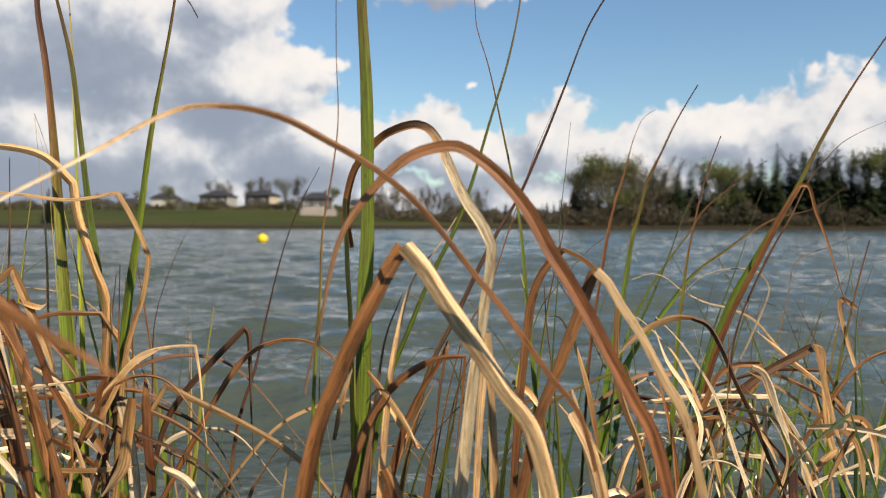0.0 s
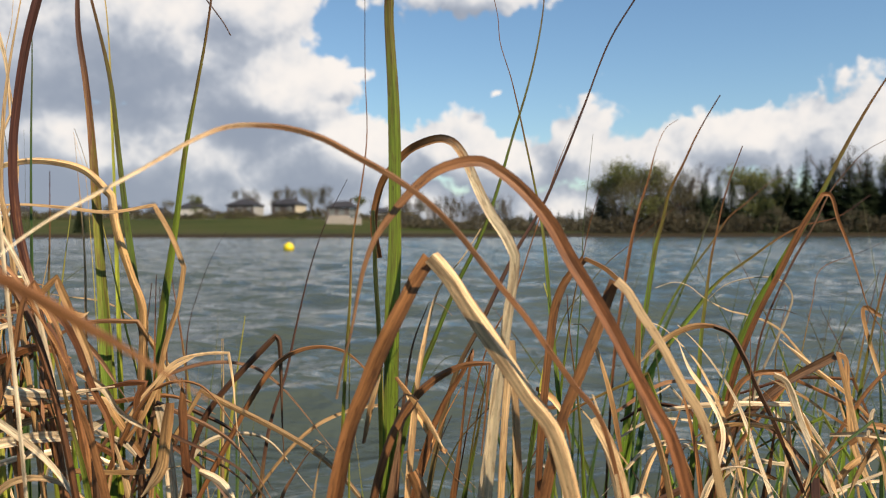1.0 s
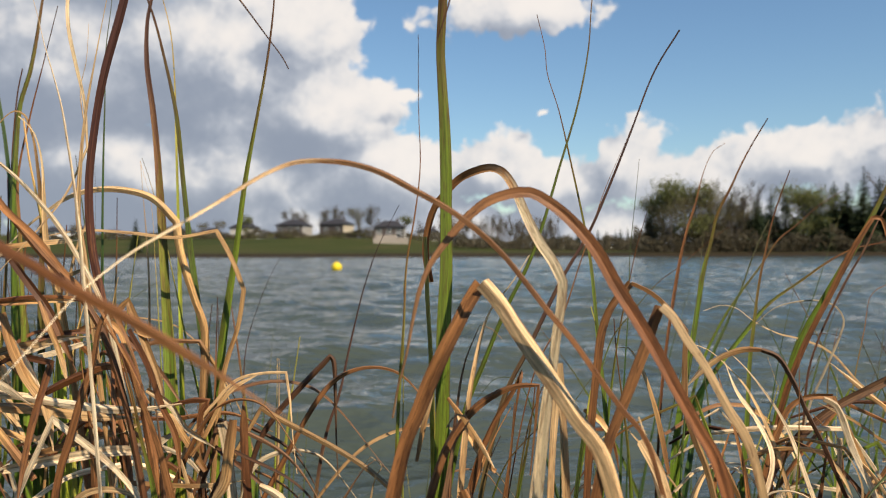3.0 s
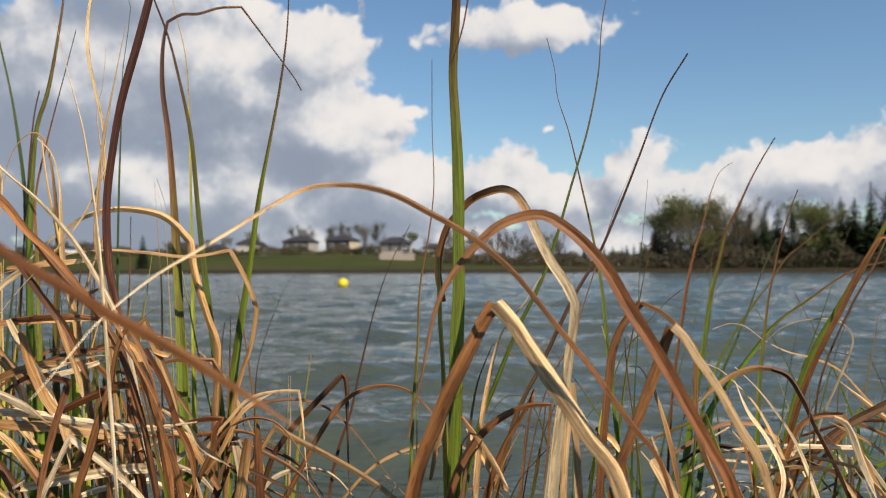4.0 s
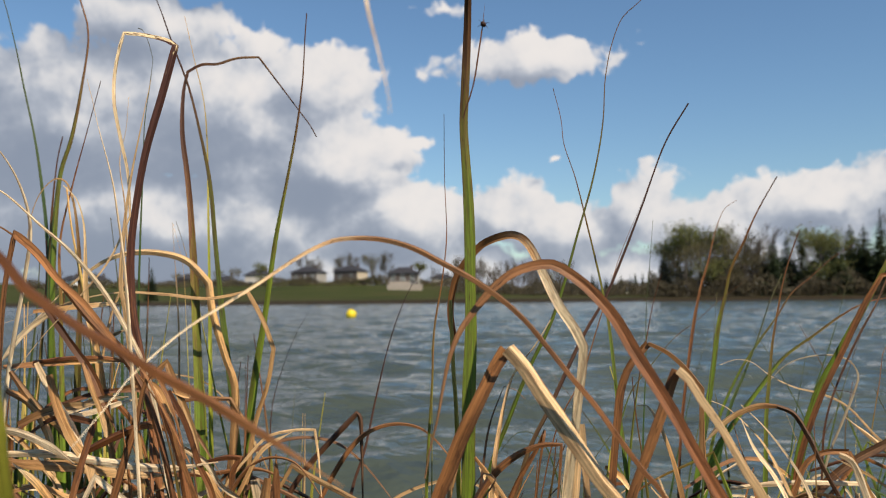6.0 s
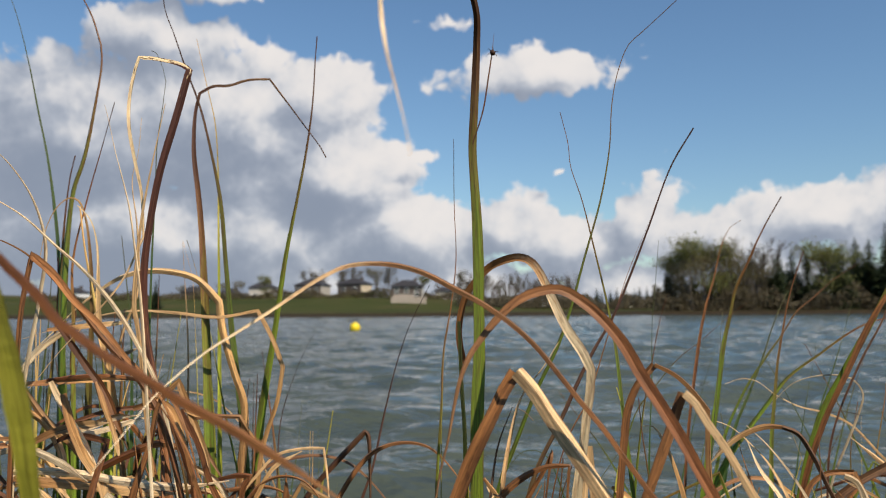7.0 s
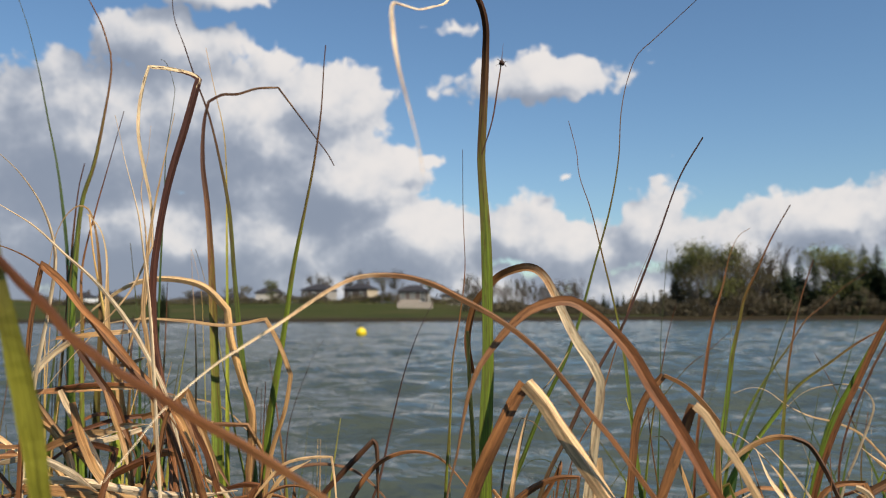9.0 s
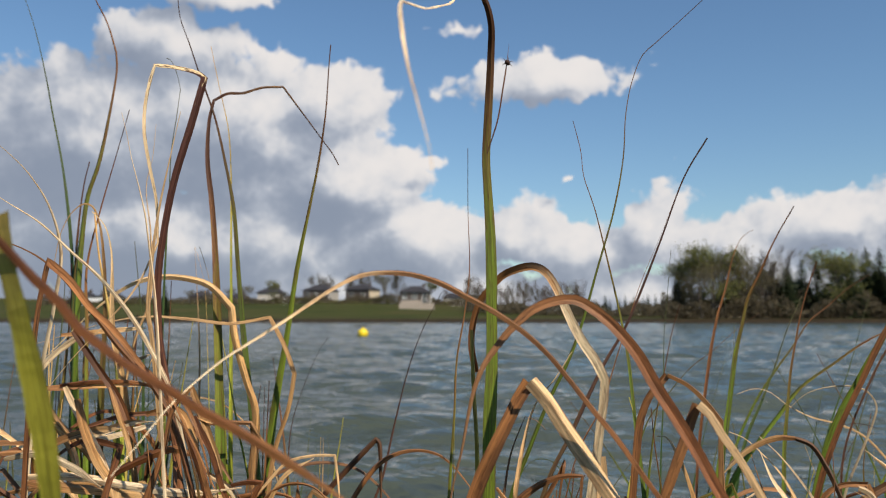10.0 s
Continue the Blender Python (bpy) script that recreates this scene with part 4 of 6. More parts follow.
leaf("r", 8.4, (-0.353, 0.795, -0.020), (-0.347, 0.780, 0.428), (-0.345, 0.780, 0.524), (-0.356, 0.780, 0.556), (-0.372, 0.780, 0.608), (-0.377, 0.780, 0.642), (-0.377, 0.780, 0.642), (-0.404, 0.780, 0.668), (-0.432, 0.780, 0.677), (-0.468, 0.780, 0.679), (-0.500, 0.780, 0.672), (-0.528, 0.780, 0.656), (-0.556, 0.780, 0.635), (-0.584, 0.780, 0.608), (-0.620, 0.780, 0.575))
leaf("t", 5.0, (-0.352, 0.765, -0.020), (-0.317, 0.750, 0.435), (-0.310, 0.750, 0.484), (-0.295, 0.750, 0.531), (-0.289, 0.750, 0.568), (-0.289, 0.750, 0.568), (-0.302, 0.750, 0.601), (-0.319, 0.750, 0.631), (-0.319, 0.750, 0.631), (-0.366, 0.750, 0.624), (-0.413, 0.750, 0.629), (-0.468, 0.750, 0.632), (-0.516, 0.750, 0.625), (-0.565, 0.750, 0.611), (-0.614, 0.750, 0.597))
leaf("v", 13.2, (-0.639, 0.935, -0.020), (-0.651, 0.920, 0.389), (-0.659, 0.920, 0.527), (-0.666, 0.920, 0.636), (-0.667, 0.920, 0.732), (-0.660, 0.920, 0.820), (-0.653, 0.920, 0.853))
leaf("y", 13.7, (-0.473, 0.755, -0.020), (-0.485, 0.740, 0.434), (-0.490, 0.740, 0.533), (-0.495, 0.740, 0.577), (-0.507, 0.740, 0.635), (-0.523, 0.740, 0.707), (-0.530, 0.740, 0.753))
leaf("y", 5.9, (-0.466, 0.735, -0.020), (-0.481, 0.720, 0.438), (-0.485, 0.720, 0.511), (-0.491, 0.720, 0.560), (-0.497, 0.720, 0.610), (-0.501, 0.720, 0.635))
leaf("y", 9.7, (-0.374, 0.825, -0.020), (-0.390, 0.810, 0.420), (-0.398, 0.810, 0.540), (-0.405, 0.810, 0.607), (-0.412, 0.810, 0.662))
leaf("y", 4.1, (-0.311, 0.845, -0.020), (-0.367, 0.830, 0.416), (-0.386, 0.830, 0.497), (-0.402, 0.830, 0.572), (-0.418, 0.830, 0.642), (-0.434, 0.830, 0.698), (-0.442, 0.830, 0.720))
leaf("n", 4.3, (-0.745, 1.115, -0.020), (-0.672, 1.100, 0.454), (-0.616, 1.100, 0.518), (-0.569, 1.100, 0.554), (-0.513, 1.100, 0.579))
leaf("e", 3.7, (-0.363, 0.935, -0.020), (-0.352, 0.920, 0.396), (-0.348, 0.920, 0.484), (-0.333, 0.920, 0.536), (-0.314, 0.920, 0.581), (-0.300, 0.920, 0.604))
leaf("n", 3.7, (-0.479, 1.315, -0.020), (-0.454, 1.300, 0.307), (-0.442, 1.300, 0.388), (-0.435, 1.300, 0.470))
leaf("n", 3.7, (-0.411, 1.315, -0.020), (-0.405, 1.300, 0.309), (-0.402, 1.300, 0.379), (-0.406, 1.300, 0.419))
leaf("n", 3.6, (-0.421, 1.265, -0.020), (-0.414, 1.250, 0.320), (-0.411, 1.250, 0.397), (-0.414, 1.250, 0.456))
leaf("n", 7.6, (-0.571, 0.965, -0.020), (-0.573, 0.950, 0.384), (-0.575, 0.950, 0.508), (-0.579, 0.950, 0.604), (-0.589, 0.950, 0.684), (-0.597, 0.950, 0.741))
leaf("g", 8.8, (-0.542, 0.995, -0.020), (-0.553, 0.980, 0.378), (-0.558, 0.980, 0.489), (-0.555, 0.980, 0.603), (-0.554, 0.980, 0.685))
leaf("n", 9.1, (-0.698, 0.915, -0.020), (-0.688, 0.900, 0.393), (-0.684, 0.900, 0.483), (-0.672, 0.900, 0.605), (-0.669, 0.900, 0.683))
leaf("t", 3.1, (-0.489, 0.965, -0.020), (-0.492, 0.950, 0.447), (-0.493, 0.950, 0.572), (-0.497, 0.950, 0.635), (-0.501, 0.950, 0.683), (-0.505, 0.950, 0.732))
leaf("t", 2.5, (-0.330, 1.015, 0.000), (-0.382, 1.000, 0.380), (-0.470, 1.000, 0.500), (-0.556, 1.000, 0.519), (-0.601, 1.000, 0.527), (-0.665, 1.000, 0.569))
leaf("d", 6.6, (-0.344, 0.755, -0.020), (-0.274, 0.740, 0.397), (-0.255, 0.740, 0.433), (-0.227, 0.740, 0.465), (-0.193, 0.740, 0.500), (-0.193, 0.740, 0.500), (-0.190, 0.740, 0.496), (-0.188, 0.740, 0.461), (-0.187, 0.740, 0.414), (-0.185, 0.740, 0.373))
leaf("t", 4.6, (-0.400, 0.715, 0.040), (-0.335, 0.700, 0.400), (-0.319, 0.700, 0.435), (-0.298, 0.700, 0.461), (-0.278, 0.700, 0.481), (-0.251, 0.700, 0.488), (-0.228, 0.700, 0.489), (-0.228, 0.700, 0.489), (-0.224, 0.700, 0.462), (-0.221, 0.700, 0.423), (-0.217, 0.700, 0.389))
leaf("e", 5.1, (-0.262, 0.815, -0.020), (-0.221, 0.800, 0.364), (-0.211, 0.800, 0.411), (-0.198, 0.800, 0.449), (-0.185, 0.800, 0.507), (-0.169, 0.800, 0.570), (-0.153, 0.800, 0.615), (-0.130, 0.800, 0.660))
leaf("t", 3.0, (-0.580, 0.795, -0.020), (-0.498, 0.780, 0.599), (-0.479, 0.780, 0.653), (-0.481, 0.780, 0.730), (-0.489, 0.780, 0.790), (-0.482, 0.780, 0.825), (-0.479, 0.780, 0.866))
leaf("n", 3.4, (-0.545, 0.915, -0.020), (-0.541, 0.900, 0.598), (-0.540, 0.900, 0.667), (-0.541, 0.900, 0.729))
leaf("y", 2.5, (-0.434, 0.915, -0.020), (-0.460, 0.900, 0.598), (-0.466, 0.900, 0.674), (-0.480, 0.900, 0.725))
leaf("t", 4.4, (-0.319, 0.615, 0.040), (-0.380, 0.600, 0.615), (-0.384, 0.600, 0.634), (-0.382, 0.600, 0.688), (-0.377, 0.600, 0.732), (-0.366, 0.600, 0.790), (-0.358, 0.600, 0.829))
leaf("m", 7.3, (-0.527, 0.765, -0.020), (-0.540, 0.750, 0.617), (-0.543, 0.750, 0.690), (-0.529, 0.750, 0.757), (-0.513, 0.750, 0.817), (-0.497, 0.750, 0.877))
leaf("r", 7.4, (-0.393, 0.715, 0.040), (-0.464, 0.700, 0.559), (-0.478, 0.700, 0.616), (-0.484, 0.700, 0.707), (-0.493, 0.700, 0.733), (-0.508, 0.700, 0.748))
leaf("g", 11.9, (-0.749, 0.915, -0.020), (-0.696, 0.900, 0.385), (-0.671, 0.900, 0.483), (-0.663, 0.900, 0.574), (-0.659, 0.900, 0.652), (-0.660, 0.900, 0.706))
leaf("g", 9.5, (-0.562, 0.965, -0.020), (-0.581, 0.950, 0.376), (-0.590, 0.950, 0.477), (-0.590, 0.950, 0.572), (-0.589, 0.950, 0.636))
leaf("g", 12.1, (-0.579, 0.865, -0.020), (-0.591, 0.850, 0.399), (-0.596, 0.850, 0.491), (-0.605, 0.850, 0.563), (-0.600, 0.850, 0.636))
leaf("y", 6.5, (-0.521, 0.815, -0.020), (-0.513, 0.800, 0.413), (-0.511, 0.800, 0.486), (-0.499, 0.800, 0.540), (-0.485, 0.800, 0.580))
leaf("g", 7.7, (-0.360, 0.715, 0.040), (-0.384, 0.700, 0.439), (-0.397, 0.700, 0.491), (-0.407, 0.700, 0.527), (-0.412, 0.700, 0.550))
leaf("y", 4.6, (-0.328, 0.965, -0.020), (-0.322, 0.950, 0.257), (-0.319, 0.950, 0.344), (-0.317, 0.950, 0.410), (-0.316, 0.950, 0.468))
leaf("n", 4.2, (-0.322, 1.015, -0.020), (-0.313, 1.000, 0.239), (-0.306, 1.000, 0.339), (-0.303, 1.000, 0.392))
leaf("n", 3.6, (-0.429, 1.115, -0.020), (-0.418, 1.100, 0.203), (-0.413, 1.100, 0.262), (-0.405, 1.100, 0.346), (-0.399, 1.100, 0.413))
leaf("g", 4.4, (-0.379, 1.015, -0.020), (-0.365, 1.000, 0.238), (-0.357, 1.000, 0.315), (-0.350, 1.000, 0.384))
leaf("n", 3.4, (-0.342, 1.165, -0.020), (-0.338, 1.150, 0.186), (-0.335, 1.150, 0.274), (-0.330, 1.150, 0.353))
leaf("t", 4.2, (-0.306, 0.915, -0.020), (-0.300, 0.900, 0.337), (-0.299, 0.900, 0.392), (-0.298, 0.900, 0.440), (-0.298, 0.900, 0.475))

clump = sedge("matted heap of straw-coloured dead sedge leaves", -0.3, 0.6)
leaf("t", 9.3, (-0.499, 0.600, 0.475), (-0.477, 0.600, 0.472), (-0.423, 0.600, 0.469), (-0.369, 0.600, 0.464), (-0.329, 0.600, 0.464))
leaf("t", 7.4, (-0.457, 0.620, 0.416), (-0.424, 0.620, 0.428), (-0.380, 0.620, 0.441), (-0.326, 0.620, 0.457))
leaf("w", 8.9, (-0.441, 0.580, 0.421), (-0.383, 0.580, 0.433), (-0.342, 0.580, 0.440), (-0.291, 0.580, 0.440))
leaf("t", 7.2, (-0.420, 0.600, 0.565), (-0.412, 0.600, 0.544), (-0.402, 0.600, 0.522), (-0.393, 0.600, 0.489))
leaf("t", 7.7, (-0.427, 0.560, 0.558), (-0.418, 0.560, 0.529), (-0.405, 0.560, 0.503), (-0.388, 0.560, 0.480), (-0.382, 0.560, 0.444))
leaf("u", 10.5, (-0.201, 0.535, 0.040), (-0.264, 0.520, 0.436), (-0.276, 0.520, 0.475), (-0.287, 0.520, 0.501), (-0.296, 0.520, 0.527), (-0.309, 0.520, 0.544), (-0.323, 0.520, 0.562))
leaf("u", 8.6, (-0.400, 0.515, 0.040), (-0.340, 0.500, 0.440), (-0.331, 0.500, 0.470), (-0.324, 0.500, 0.495), (-0.314, 0.500, 0.525), (-0.308, 0.500, 0.555), (-0.300, 0.500, 0.569), (-0.300, 0.500, 0.569), (-0.290, 0.500, 0.551), (-0.280, 0.500, 0.526), (-0.273, 0.500, 0.500))
leaf("g", 9.2, (-0.245, 0.565, 0.040), (-0.292, 0.550, 0.422), (-0.300, 0.550, 0.453), (-0.308, 0.550, 0.490), (-0.317, 0.550, 0.522), (-0.324, 0.550, 0.545))
leaf("g", 4.5, (-0.241, 0.545, 0.040), (-0.292, 0.530, 0.428), (-0.301, 0.530, 0.463), (-0.311, 0.530, 0.494), (-0.320, 0.530, 0.521), (-0.324, 0.530, 0.539))
leaf("u", 5.9, (-0.343, 0.595, 0.040), (-0.358, 0.580, 0.416), (-0.362, 0.580, 0.464), (-0.368, 0.580, 0.503), (-0.370, 0.580, 0.517))
leaf("d", 7.5, (-0.270, 0.575, 0.040), (-0.288, 0.560, 0.423), (-0.291, 0.560, 0.460), (-0.295, 0.560, 0.488))
leaf("w_", 9.2, (-0.229, 0.635, 0.040), (-0.254, 0.620, 0.407), (-0.257, 0.620, 0.432), (-0.262, 0.620, 0.457))
leaf("t", 8.0, (-0.219, 0.615, 0.040), (-0.286, 0.600, 0.412), (-0.296, 0.600, 0.441), (-0.303, 0.600, 0.465))
leaf("u", 7.5, (-0.299, 0.655, 0.040), (-0.361, 0.640, 0.403), (-0.377, 0.640, 0.450), (-0.389, 0.640, 0.476), (-0.395, 0.640, 0.492))
leaf("t", 6.1, (-0.277, 0.620, 0.413), (-0.299, 0.620, 0.446), (-0.310, 0.620, 0.461), (-0.331, 0.620, 0.463))
leaf("w", 7.3, (-0.479, 0.660, 0.504), (-0.450, 0.660, 0.510), (-0.409, 0.660, 0.522), (-0.395, 0.660, 0.525))
leaf("u", 4.5, (-0.510, 0.660, 0.561), (-0.469, 0.660, 0.565), (-0.433, 0.660, 0.565), (-0.404, 0.660, 0.560), (-0.380, 0.660, 0.555))
leaf("t", 7.2, (-0.495, 0.600, 0.539), (-0.473, 0.600, 0.529), (-0.456, 0.600, 0.506), (-0.445, 0.600, 0.478))
leaf("t", 5.0, (-0.473, 0.580, 0.452), (-0.447, 0.580, 0.457), (-0.415, 0.580, 0.448), (-0.379, 0.580, 0.464))
leaf("r", 6.8, (-0.405, 0.570, 0.417), (-0.424, 0.570, 0.441), (-0.445, 0.570, 0.464), (-0.466, 0.570, 0.479))
leaf("w", 8.4, (-0.385, 0.630, 0.410), (-0.363, 0.630, 0.427), (-0.330, 0.630, 0.433), (-0.303, 0.630, 0.449))
leaf("u", 5.5, (-0.328, 0.660, 0.463), (-0.305, 0.660, 0.468), (-0.291, 0.660, 0.468), (-0.291, 0.660, 0.468), (-0.299, 0.660, 0.453), (-0.295, 0.660, 0.404))
leaf("d", 7.8, (-0.298, 0.695, 0.040), (-0.304, 0.680, 0.387), (-0.306, 0.680, 0.426), (-0.310, 0.680, 0.459))
leaf("o", 9.3, (-0.442, 0.715, 0.040), (-0.448, 0.700, 0.378), (-0.450, 0.700, 0.435), (-0.455, 0.700, 0.493), (-0.463, 0.700, 0.528))
leaf("t", 4.5, (-0.333, 0.600, 0.540), (-0.317, 0.600, 0.535), (-0.312, 0.600, 0.538))
leaf("t", 5.6, (-0.445, 0.660, 0.584), (-0.428, 0.660, 0.587), (-0.413, 0.660, 0.593))
leaf("u", 5.0, (-0.317, 0.560, 0.545), (-0.301, 0.560, 0.516), (-0.289, 0.560, 0.483), (-0.277, 0.560, 0.458), (-0.273, 0.560, 0.420))
leaf("t", 8.2, (-0.225, 0.550, 0.475), (-0.229, 0.550, 0.448), (-0.233, 0.550, 0.423), (-0.248, 0.550, 0.403))
leaf("t", 5.9, (-0.344, 0.570, 0.553), (-0.331, 0.570, 0.544), (-0.319, 0.570, 0.515), (-0.315, 0.570, 0.481))
leaf("u", 7.5, (-0.325, 0.560, 0.533), (-0.309, 0.560, 0.499), (-0.298, 0.560, 0.449), (-0.290, 0.560, 0.399))
leaf("w", 6.9, (-0.312, 0.580, 0.492), (-0.291, 0.580, 0.479), (-0.278, 0.580, 0.461), (-0.252, 0.580, 0.444))
leaf("t", 6.2, (-0.342, 0.600, 0.407), (-0.297, 0.600, 0.406), (-0.261, 0.600, 0.407), (-0.234, 0.600, 0.412))
leaf("t", 6.2, (-0.283, 0.600, 0.430), (-0.270, 0.600, 0.448), (-0.247, 0.600, 0.488), (-0.220, 0.600, 0.504))
leaf("u", 7.1, (-0.230, 0.600, 0.385), (-0.234, 0.600, 0.439), (-0.235, 0.600, 0.484))
leaf("w", 6.0, (-0.214, 0.580, 0.414), (-0.197, 0.580, 0.405), (-0.184, 0.580, 0.388))
leaf("w", 7.0, (-0.472, 0.560, 0.489), (-0.423, 0.560, 0.490), (-0.370, 0.560, 0.483), (-0.318, 0.560, 0.479), (-0.272, 0.560, 0.485))
leaf("w", 6.9, (-0.473, 0.600, 0.513), (-0.433, 0.600, 0.521), (-0.400, 0.600, 0.532), (-0.375, 0.600, 0.534))
leaf("t", 7.8, (-0.470, 0.580, 0.511), (-0.448, 0.580, 0.521), (-0.426, 0.580, 0.527), (-0.394, 0.580, 0.530))
leaf("t", 6.5, (-0.492, 0.600, 0.557), (-0.468, 0.600, 0.528), (-0.444, 0.600, 0.508), (-0.420, 0.600, 0.482), (-0.408, 0.600, 0.462))
leaf("w", 6.2, (-0.446, 0.570, 0.568), (-0.432, 0.570, 0.543), (-0.412, 0.570, 0.513), (-0.397, 0.570, 0.489))
leaf("u", 7.2, (-0.473, 0.620, 0.618), (-0.448, 0.620, 0.585), (-0.423, 0.620, 0.553), (-0.408, 0.620, 0.521), (-0.398, 0.620, 0.500))
leaf("w", 8.0, (-0.480, 0.640, 0.612), (-0.509, 0.640, 0.590), (-0.533, 0.640, 0.561))
leaf("t", 7.0, (-0.511, 0.660, 0.612), (-0.461, 0.660, 0.617), (-0.418, 0.660, 0.620))
leaf("r", 6.5, (-0.544, 0.660, 0.556), (-0.490, 0.660, 0.560), (-0.435, 0.660, 0.563), (-0.392, 0.660, 0.563))
leaf("t", 6.3, (-0.383, 0.600, 0.540), (-0.356, 0.600, 0.550), (-0.339, 0.600, 0.566), (-0.339, 0.600, 0.566), (-0.328, 0.600, 0.540), (-0.310, 0.600, 0.495), (-0.304, 0.600, 0.465))
leaf("u", 7.4, (-0.420, 0.600, 0.482), (-0.387, 0.600, 0.498), (-0.354, 0.600, 0.509), (-0.327, 0.600, 0.500))
leaf("w", 6.5, (-0.487, 0.550, 0.506), (-0.455, 0.550, 0.511), (-0.422, 0.550, 0.500), (-0.395, 0.550, 0.484))

clump = sedge("green sedge with an arched rust and straw leaf", 0.05, 0.5)
leaf("v~", 15.0, (-0.065, 0.575, 0.040), (-0.059, 0.560, 0.497), (-0.058, 0.560, 0.548), (-0.056, 0.560, 0.594), (-0.056, 0.560, 0.632), (-0.056, 0.560, 0.670), (-0.057, 0.560, 0.708), (-0.059, 0.560, 0.743), (-0.060, 0.560, 0.767), (-0.058, 0.556, 0.800), (-0.056, 0.551, 0.829), (-0.054, 0.541, 0.855), (-0.053, 0.529, 0.872), (-0.056, 0.517, 0.885), (-0.061, 0.509, 0.892), (-0.072, 0.500, 0.897))
leaf("w", 2.0, (-0.071, 0.490, 0.892), (-0.075, 0.440, 0.856), (-0.078, 0.390, 0.832), (-0.080, 0.345, 0.812), (-0.081, 0.306, 0.798), (-0.080, 0.268, 0.784), (-0.080, 0.268, 0.784), (-0.076, 0.242, 0.770), (-0.071, 0.218, 0.753), (-0.066, 0.198, 0.736), (-0.062, 0.186, 0.722), (-0.057, 0.175, 0.707), (-0.053, 0.165, 0.695), (-0.050, 0.158, 0.685), (-0.048, 0.150, 0.677))
leaf("l~", 9.5, (-0.060, 0.595, 0.040), (-0.070, 0.580, 0.493), (-0.071, 0.580, 0.531), (-0.073, 0.580, 0.564), (-0.074, 0.580, 0.593), (-0.075, 0.580, 0.620))
leaf("a", 9.0, (-0.073, 0.600, 0.582), (-0.077, 0.600, 0.607), (-0.075, 0.600, 0.627), (-0.069, 0.598, 0.645), (-0.060, 0.594, 0.656), (-0.049, 0.591, 0.667), (-0.037, 0.580, 0.672), (-0.024, 0.568, 0.674), (-0.015, 0.553, 0.671), (-0.007, 0.530, 0.662), (-0.000, 0.507, 0.647), (0.007, 0.486, 0.629), (0.014, 0.467, 0.614), (0.023, 0.450, 0.599), (0.028, 0.450, 0.588), (0.028, 0.450, 0.588), (0.027, 0.450, 0.574), (0.024, 0.450, 0.555), (0.021, 0.450, 0.532), (0.017, 0.450, 0.506), (-0.022, 0.465, 0.040))
leaf("m", 3.8, (-0.102, 0.515, 0.040), (-0.085, 0.500, 0.497), (-0.081, 0.500, 0.556), (-0.079, 0.500, 0.598), (-0.073, 0.500, 0.633), (-0.069, 0.500, 0.667), (-0.070, 0.500, 0.711), (-0.070, 0.500, 0.762))
leaf("u", 1.2, (-0.053, 0.470, 0.751), (-0.045, 0.470, 0.776), (-0.041, 0.470, 0.799), (-0.038, 0.470, 0.818), (-0.036, 0.470, 0.835))
leaf("m", 5.5, (-0.113, 0.565, 0.040), (-0.042, 0.550, 0.480), (-0.026, 0.550, 0.523), (-0.009, 0.550, 0.564), (0.007, 0.550, 0.596), (0.019, 0.550, 0.628), (0.031, 0.550, 0.669), (0.046, 0.550, 0.720), (0.054, 0.550, 0.762), (0.057, 0.550, 0.800), (0.063, 0.550, 0.828), (0.072, 0.550, 0.849), (0.082, 0.550, 0.858), (0.100, 0.550, 0.874), (0.121, 0.550, 0.893))
leaf("m", 5.7, (0.099, 0.665, 0.040), (0.077, 0.650, 0.467), (0.071, 0.650, 0.528), (0.065, 0.650, 0.595), (0.059, 0.650, 0.632), (0.048, 0.650, 0.685), (0.037, 0.650, 0.734), (0.027, 0.650, 0.767), (0.025, 0.650, 0.789), (0.018, 0.650, 0.820))
leaf("e~", 5.9, (-0.086, 0.615, 0.040), (-0.015, 0.600, 0.476), (0.010, 0.600, 0.530), (0.038, 0.600, 0.588), (0.058, 0.600, 0.622), (0.073, 0.600, 0.656), (0.091, 0.600, 0.701), (0.112, 0.600, 0.755), (0.132, 0.600, 0.788))
leaf("u", 1.5, (-0.060, 0.635, 0.040), (0.013, 0.620, 0.501), (0.037, 0.620, 0.550), (0.052, 0.620, 0.595), (0.065, 0.620, 0.634), (0.075, 0.620, 0.663), (0.092, 0.620, 0.702), (0.106, 0.620, 0.737))
leaf("n", 3.7, (0.103, 0.815, -0.020), (0.110, 0.800, 0.372), (0.115, 0.800, 0.485), (0.119, 0.800, 0.546), (0.121, 0.800, 0.608), (0.126, 0.800, 0.657), (0.131, 0.800, 0.707))
leaf("g", 4.9, (0.064, 0.715, 0.040), (0.081, 0.700, 0.400), (0.087, 0.700, 0.467), (0.096, 0.700, 0.532), (0.105, 0.700, 0.576), (0.113, 0.700, 0.614), (0.122, 0.700, 0.644))
leaf("u_", 7.0, (0.042, 0.605, 0.040), (0.056, 0.590, 0.426), (0.060, 0.590, 0.479), (0.064, 0.590, 0.516), (0.068, 0.590, 0.544), (0.076, 0.590, 0.564), (0.091, 0.590, 0.582))
leaf("t", 5.6, (0.091, 0.590, 0.582), (0.091, 0.590, 0.582), (0.107, 0.590, 0.574), (0.120, 0.590, 0.562), (0.134, 0.590, 0.544), (0.134, 0.590, 0.544), (0.133, 0.590, 0.517), (0.134, 0.590, 0.480), (0.141, 0.590, 0.456), (0.151, 0.590, 0.429), (0.219, 0.605, 0.040))
